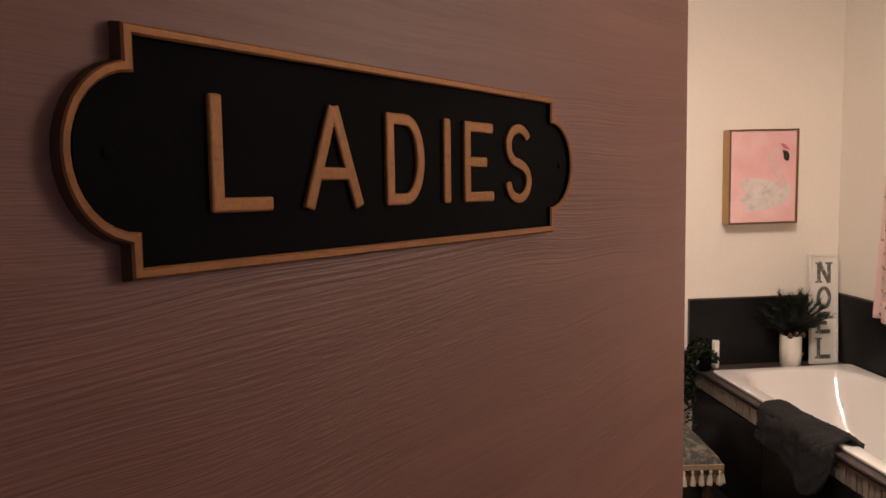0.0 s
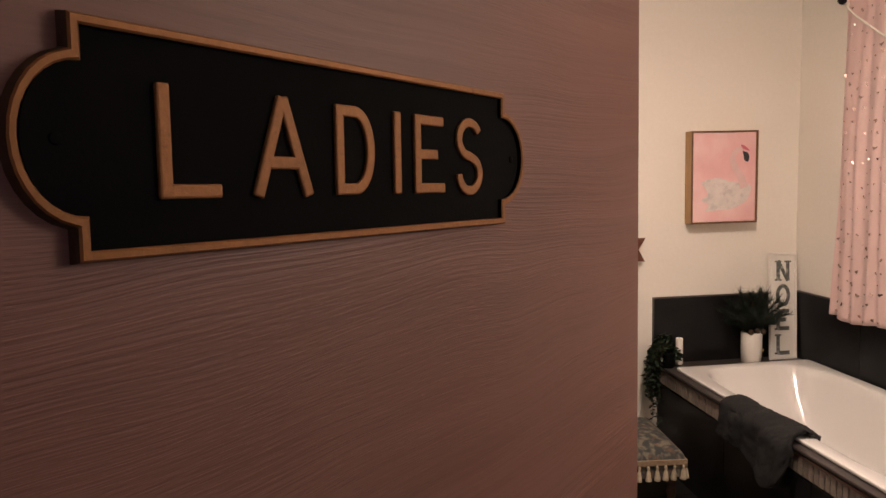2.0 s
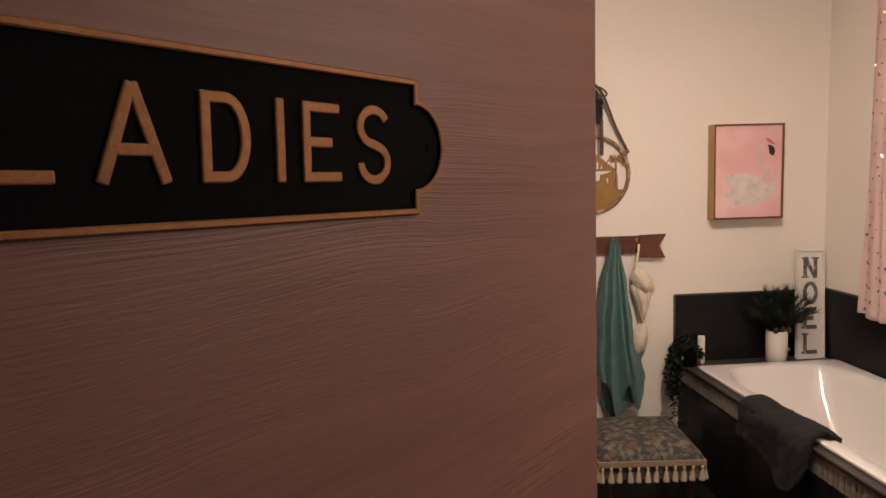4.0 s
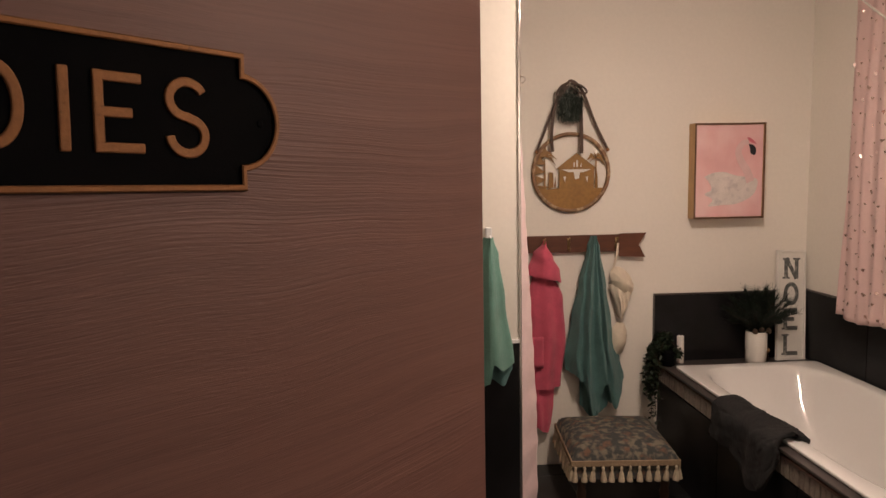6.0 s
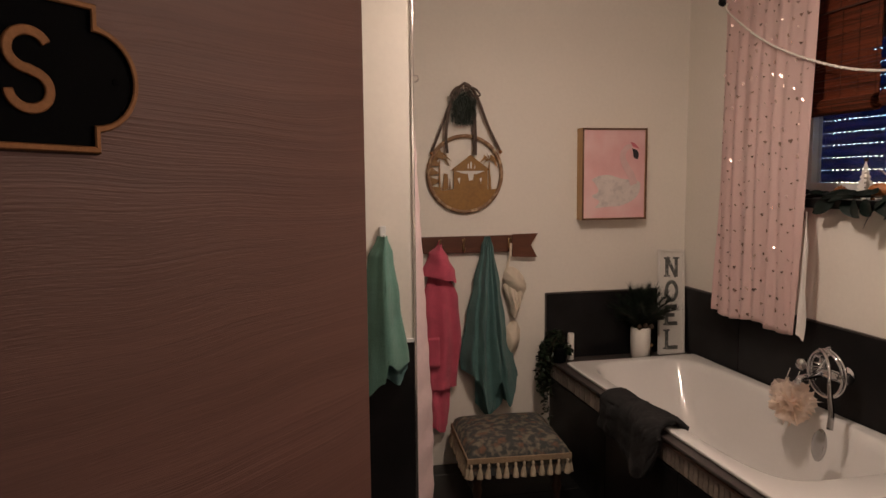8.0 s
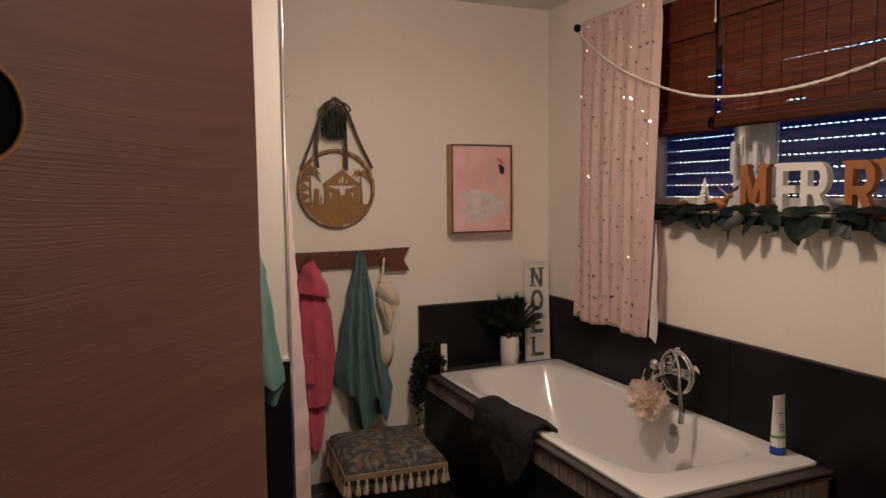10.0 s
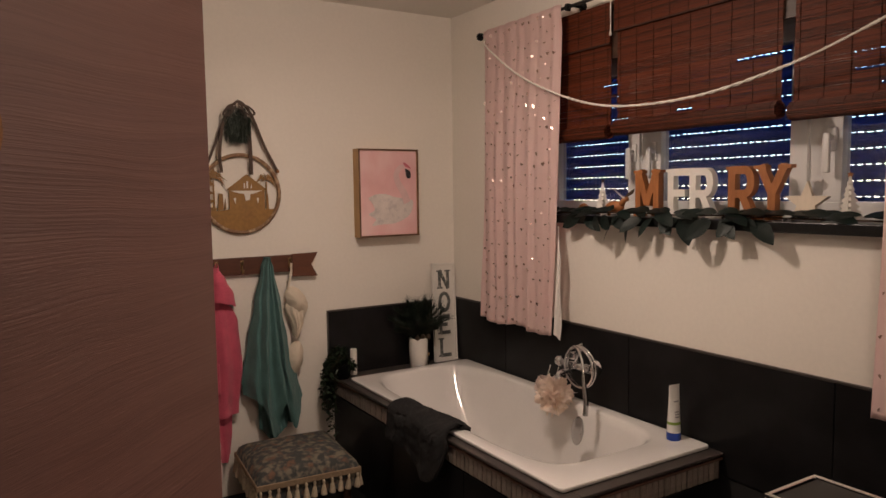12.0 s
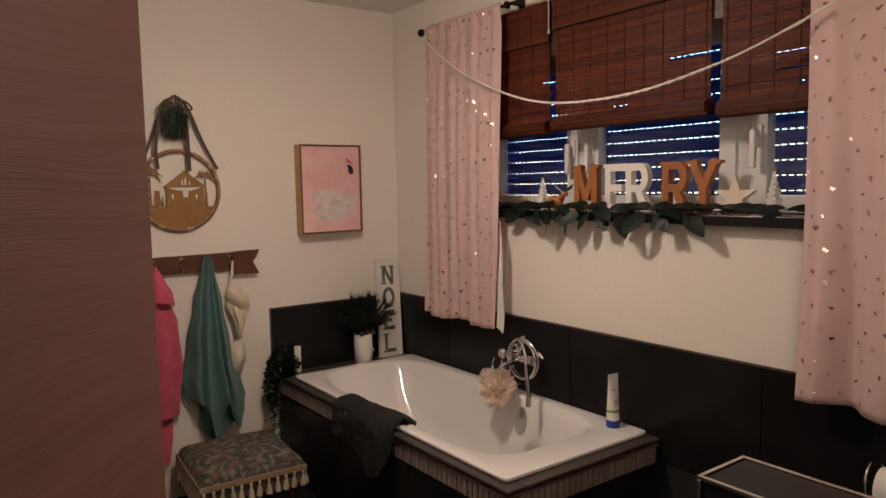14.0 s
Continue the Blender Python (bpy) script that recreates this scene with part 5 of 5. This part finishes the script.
# ---- bamboo blinds ----
def blind(label, y0, y1, top, seed, roll_z, drop, gaps):
    """Thin bamboo sticks on threads, a short valance and a rolled lower end."""
    rng = random.Random(seed)
    root = thing("bamboo_blind", label, "blind", group="bamboo blinds")
    part("head_rail", boxes((2.436, 2.454, y0, y1, top - 0.03, top), bevel=0.002), M_DARKWOOD, root)
    w, z = bmesh.new(), roll_z + 0.03
    while z < top - 0.01:
        h = rng.choice((0.0026, 0.0034, 0.0042, 0.005))
        dx = rng.uniform(-0.0008, 0.0008)
        a, b = y0 + rng.uniform(0, 0.004), y1 - rng.uniform(0, 0.004)
        split = [g for g in gaps if g[2] - h - 0.0022 < z < g[2] + 0.0022]
        for g0, g1 in [(a, split[0][0]), (split[0][1], b)] if split else [(a, b)]:
            if g1 - g0 > 0.004:
                box(w, 2.4365 + dx, 2.4395 + dx, g0, g1, z, z + h)
        z += h + rng.choice((0.0001, 0.0002, 0.0003, 0.0003, 0.0003, 0.0012))
    tagged(part("bamboo_weave", w, M_BAMBOO, root, "red-brown bamboo sticks"), kind="stuff")
    w, z = bmesh.new(), top - drop
    while z < top:
        h = rng.choice((0.003, 0.004, 0.005))
        box(w, 2.4225, 2.4262, y0 - 0.004, y1 + 0.004, z, z + h)
        z += h + rng.choice((0.0002, 0.0005))
    tagged(part("valance", w, M_BAMBOO, root, "short bamboo valance"), kind="stuff")
    part("valance_hem", boxes((2.420, 2.4285, y0 - 0.004, y1 + 0.004, top - drop - 0.007, top - drop)), M_THREAD, root)
    n = max(3, int((y1 - y0) / 0.085))
    th = bmesh.new()
    for k in range(n + 1):
        y = y0 + 0.02 + (y1 - y0 - 0.04) * k / n
        box(th, 2.4340, 2.4358, y - 0.0007, y + 0.0007, roll_z, top - drop)
        box(th, 2.4208, 2.4222, y - 0.0012, y + 0.0012, top - drop - 0.005, top)
    tagged(part("thread_net", th, M_THREAD, root), kind="stuff")
    bm, m = bmesh.new(), 26
    R = 0.031
    for k in range(m):
        a = k * math.tau / m
        c = Vector((2.430 + (R - 0.003) * math.cos(a), 0, roll_z + (R - 0.003) * math.sin(a)))
        tube(bm, [(c.x, y0 + rng.uniform(0, 0.004), c.z), (c.x, y1 - rng.uniform(0, 0.004), c.z)], 0.0042, 5)
    for k in range(16):
        a = k * math.tau / 9
        r = R * 0.72 - 0.0012 * k
        tube(bm, [(2.430 + r * math.cos(a), y0 + 0.004, roll_z + r * math.sin(a)), (2.430 + r * math.cos(a), y1 - 0.004, roll_z + r * math.sin(a))], 0.0035, 4)
    tagged(part("rolled_end", bm, M_BAMBOO, root, "rolled-up lower end"), kind="stuff")
    for k in range(n + 1):
        y = y0 + 0.02 + (y1 - y0 - 0.04) * k / n
        part("roll_thread", tube(bmesh.new(), [(2.430 + (R + 0.0012) * math.cos(a), y, roll_z + (R + 0.0012) * math.sin(a)) for a in [j * math.tau / 18 for j in range(18)]], 0.0009, 4, True), M_THREAD, root)
    return root


blind("narrow red-brown bamboo blind rolled half way up", 2.092, 2.56, 2.330, 1, 1.790, 0.165, ((2.002, 2.135, 1.9828), (1.966, 2.066, 1.9378)))
blind("wide red-brown bamboo blind rolled half way up", 1.302, 2.058, 2.335, 2, 1.800, 0.125, ((1.28, 1.477, 1.9899), (1.666, 1.747, 1.8423)))
blind("red-brown bamboo blind beside the curtain, rolled half way up", 0.55, 1.262, 2.335, 3, 1.790, 0.125, ((0.971, 1.064, 1.8961), (0.97, 0.984, 1.8488)))
# Added backing that keeps the upper gaps between the blinds dark.
struct("blind_mounting_board", boxes((2.4475, 2.4545, 0.52, 2.58, 2.10, 2.342), bevel=0.001), M_DARKWOOD, "dark backing added behind the upper part of the bamboo blinds", "trim")
cord = thing("blind_cord", "white blind cord hanging between two blinds", "cord")
part("cord_line", tube(bmesh.new(), [(2.418, 2.080, 2.345), (2.417, 2.078, 2.21)], 0.0028, 6), M_ROPE, cord)
part("cord_knob", lathe(bmesh.new(), [(0.003, 0.022), (0.006, 0.012), (0.006, 0.002), (0.003, 0)], 10, (2.417, 2.078, 2.19)), M_ROPE, cord, smooth=True)

# ---- on the window sill ----
SX, SZ = 2.478, 1.4255
for ch, y, w, mtl, lab in (("M", 1.987, 0.122, M_WOOD, "orange-brown"), ("E", 1.812, 0.108, M_WHITEWOOD, "bleached white"), ("R", 1.712, 0.118, M_WHITEWOOD, "bleached white"), ("R", 1.537, 0.116, M_WOOD, "orange-brown"), ("Y", 1.418, 0.118, M_WOOD, "orange-brown")):
    ob = part("wooden_letter", letter(ch, w, 0.192, 0.029, 0.030, 0.024), mtl)
    ob.matrix_world = pose(SX, y, SZ, 0, 0, -90)
    tagged(ob, f"{lab} wooden letter {ch} standing on the window sill", "letter", "letters on the sill")


def wooden_tree(m, topper):
    root = thing("wooden_tree", "small pale wooden fir tree on the window sill", "ornament", m, "fir trees on the sill")
    for turn in (0, 90):
        pts = [(0.008, 0.0), (0.008, 0.012)]
        for k in range(7):
            r = 0.042 * (1 - k / 7.6)
            pts += [(r, 0.012 + k * 0.0185), (r * 0.50, 0.024 + k * 0.0185)]
        pts.append((0.0, 0.146))
        pts = pts + [(-x, z) for x, z in reversed(pts[:-1])]
        bm = prism(bmesh.new(), pts, -0.0035, 0.0035)
        bmesh.ops.rotate(bm, verts=bm.verts, matrix=Matrix.Rotation(radians(turn), 3, "Z"))
        part("fir_panel", bm, M_WHITEWOOD, root)
    part("topper", prism(bmesh.new(), [((0.012 if k % 2 else 0.005) * math.sin(k * math.pi / 5 + math.pi), 0.152 - (0.012 if k % 2 else 0.005) * math.cos(k * math.pi / 5 + math.pi) * -1) for k in range(10)], -0.006, -0.0036), topper, root, "small gold star")
    return root


wooden_tree(pose(2.490, 2.195, SZ, 0, 0, -44), M_STEM)
wooden_tree(pose(2.490, 1.095, SZ, 0, 0, -60), M_BRASS)
star = [((0.075 if k % 2 == 0 else 0.030) * math.sin(k * math.pi / 5), 0.061 + (0.075 if k % 2 == 0 else 0.030) * math.cos(k * math.pi / 5)) for k in range(10)]
ob = part("wooden_star", prism(bmesh.new(), star, 0, 0.022), M_PALE)
ob.matrix_world = pose(SX - 0.018, 1.226, SZ, -8, 0, -80)
tagged(ob, "bleached wooden star leaning on the window sill", "ornament")

deer = thing("wooden_deer", "small brown wooden deer with pale antlers on the sill", "ornament", pose(2.455, 2.085, SZ, 0, 0, -70) @ Matrix.Scale(1.45, 4))
bm = bmesh.new()
ret = bmesh.ops.create_uvsphere(bm, u_segments=16, v_segments=10, radius=1)
bmesh.ops.transform(bm, matrix=pose(0, 0, 0.026) @ Matrix.Diagonal((0.030, 0.014, 0.018, 1)), verts=ret["verts"])
tube(bm, [(0.02, 0, 0.032), (0.03, 0, 0.048), (0.042, 0, 0.050)], lambda t: 0.010 - 0.003 * t, 10)
part("deer_body", bm, M_WOOD, deer, smooth=True)
for x in (-0.018, 0.018):
    part("deer_leg", tube(bmesh.new(), [(x, 0, 0.020), (x, 0, 0.0)], 0.005, 8), M_WOOD, deer)
for s in (-1, 1):
    part("antler", prism(bmesh.new(), [(0.028, 0.052), (0.034, 0.053), (0.034 + 0.022 * s, 0.066), (0.030 + 0.030 * s, 0.080), (0.026 + 0.012 * s, 0.066)], -0.003 + 0.004 * s, 0.001 + 0.004 * s), M_PALE if s < 0 else M_STEM, deer)
ball = thing("pine_cone", "brown pine cone lying on the window sill", "ornament", pose(2.465, 2.285, SZ))
bm = bmesh.new()
for k in range(8):
    for j in range(9):
        a = j * math.tau / 9 + k * 0.35
        r = 0.024 * math.sin(math.pi * (k + 0.8) / 9.2)
        c = Vector((r * math.cos(a), (k - 3.5) * 0.0065, 0.025 + r * math.sin(a)))
        d = Vector((math.cos(a), 0.5, math.sin(a))) * 0.007
        s = Vector((-math.sin(a), 0, math.cos(a))) * 0.006
        vs = [bm.verts.new(q) for q in (c - s, c + d, c + s, c - d * 0.6)]
        bm.faces.new(vs)
part("scales", bm, M_WOOD, ball)
part("core", tube(bmesh.new(), [(0, -0.026, 0.025), (0, 0, 0.025), (0, 0.024, 0.025)], lambda t: 0.018 - 0.010 * abs(2 * t - 1), 10), M_STEM, ball)

garland = thing("leaf_garland", "garland of large dark green leaves along the window sill", "garland")
me_leaf = [leaf_mesh("leaf", L, W, M_LEAF, bend) for L, W, bend in ((0.110, 0.029, 0.22), (0.124, 0.034, 0.32), (0.088, 0.026, 0.15))]
stem = curve_through([(2.425, 2.42, 1.433), (2.412, 2.2, 1.437), (2.405, 1.95, 1.441), (2.412, 1.7, 1.437), (2.405, 1.45, 1.441), (2.425, 1.25, 1.435), (2.435, 0.96, 1.433)], 10)
part("stem", tube(bmesh.new(), stem, 0.0035, 6), M_STEM, garland)
rng = random.Random(27)
for k in range(70):
    p = stem[int(k / 70 * (len(stem) - 1))]
    low = 1.32 < p.y < 2.26
    ob = part("leaf", me_leaf[k % 3], None, garland)
    side = rng.choice((-1, 1))
    if low and k % 5 in (0, 2):
        d = Vector((-0.42 - 0.3 * rng.random(), side * rng.uniform(0.2, 1.5), rng.uniform(-1.0, -0.35)))
        nrm = Vector((-0.8, rng.uniform(-0.7, 0.7), rng.uniform(0.3, 0.9)))
        p = p + Vector((-0.014, 0, -0.016))
    elif low and k % 5 == 1:
        d = Vector((-0.55, side, rng.uniform(-0.25, 0.1)))
        nrm = Vector((-0.5, rng.uniform(-0.4, 0.4), 0.8))
        p = p + Vector((-0.005, 0, 0.008))
    else:
        d = Vector((rng.uniform(-0.35, 0.25), side, rng.uniform(0.0, 0.22)))
        nrm = Vector((rng.uniform(-0.6, -0.2), 0, 1))
        p = p + Vector((0, 0, 0.012))
    d.normalize()
    x = d.cross(nrm).normalized()
    z = x.cross(d)
    m = Matrix((x, d, z)).transposed().to_4x4()
    m.translation = p
    ob.matrix_world = m @ Matrix.Scale(rng.uniform(0.8, 1.08), 4)

# ---- toilet roll beside the half wall ----
holder = thing("toilet_roll_holder", "white toilet roll on a chrome wire holder", "toilet roll", pose(2.443, 0.640, 0.655))
part("roll", lathe(bmesh.new(), [(0.021, -0.05), (0.054, -0.05), (0.056, -0.047), (0.056, 0.047), (0.054, 0.05), (0.021, 0.05)], 32, (-0.075, 0.0, 0), "y"), M_PAPER, holder, "", True)
bm = tube(bmesh.new(), [(-0.075 + 0.062 * math.cos(a), 0.068, 0.012 + 0.062 * math.sin(a)) for a in [k * math.tau / 28 for k in range(28)]], 0.0034, 8, True)
tube(bm, [(-0.075, -0.06, 0), (-0.075, 0.068, 0)], 0.004, 8)
tube(bm, [(0.0, 0.068, 0.012), (-0.014, 0.068, 0.012)], 0.005, 8)
lathe(bm, [(0.02, 0), (0.02, -0.006), (0.01, -0.010)], 16, (0, 0.068, 0.012), "x")
part("wire", bm, M_CHROME, holder, "bent chrome wire", True)
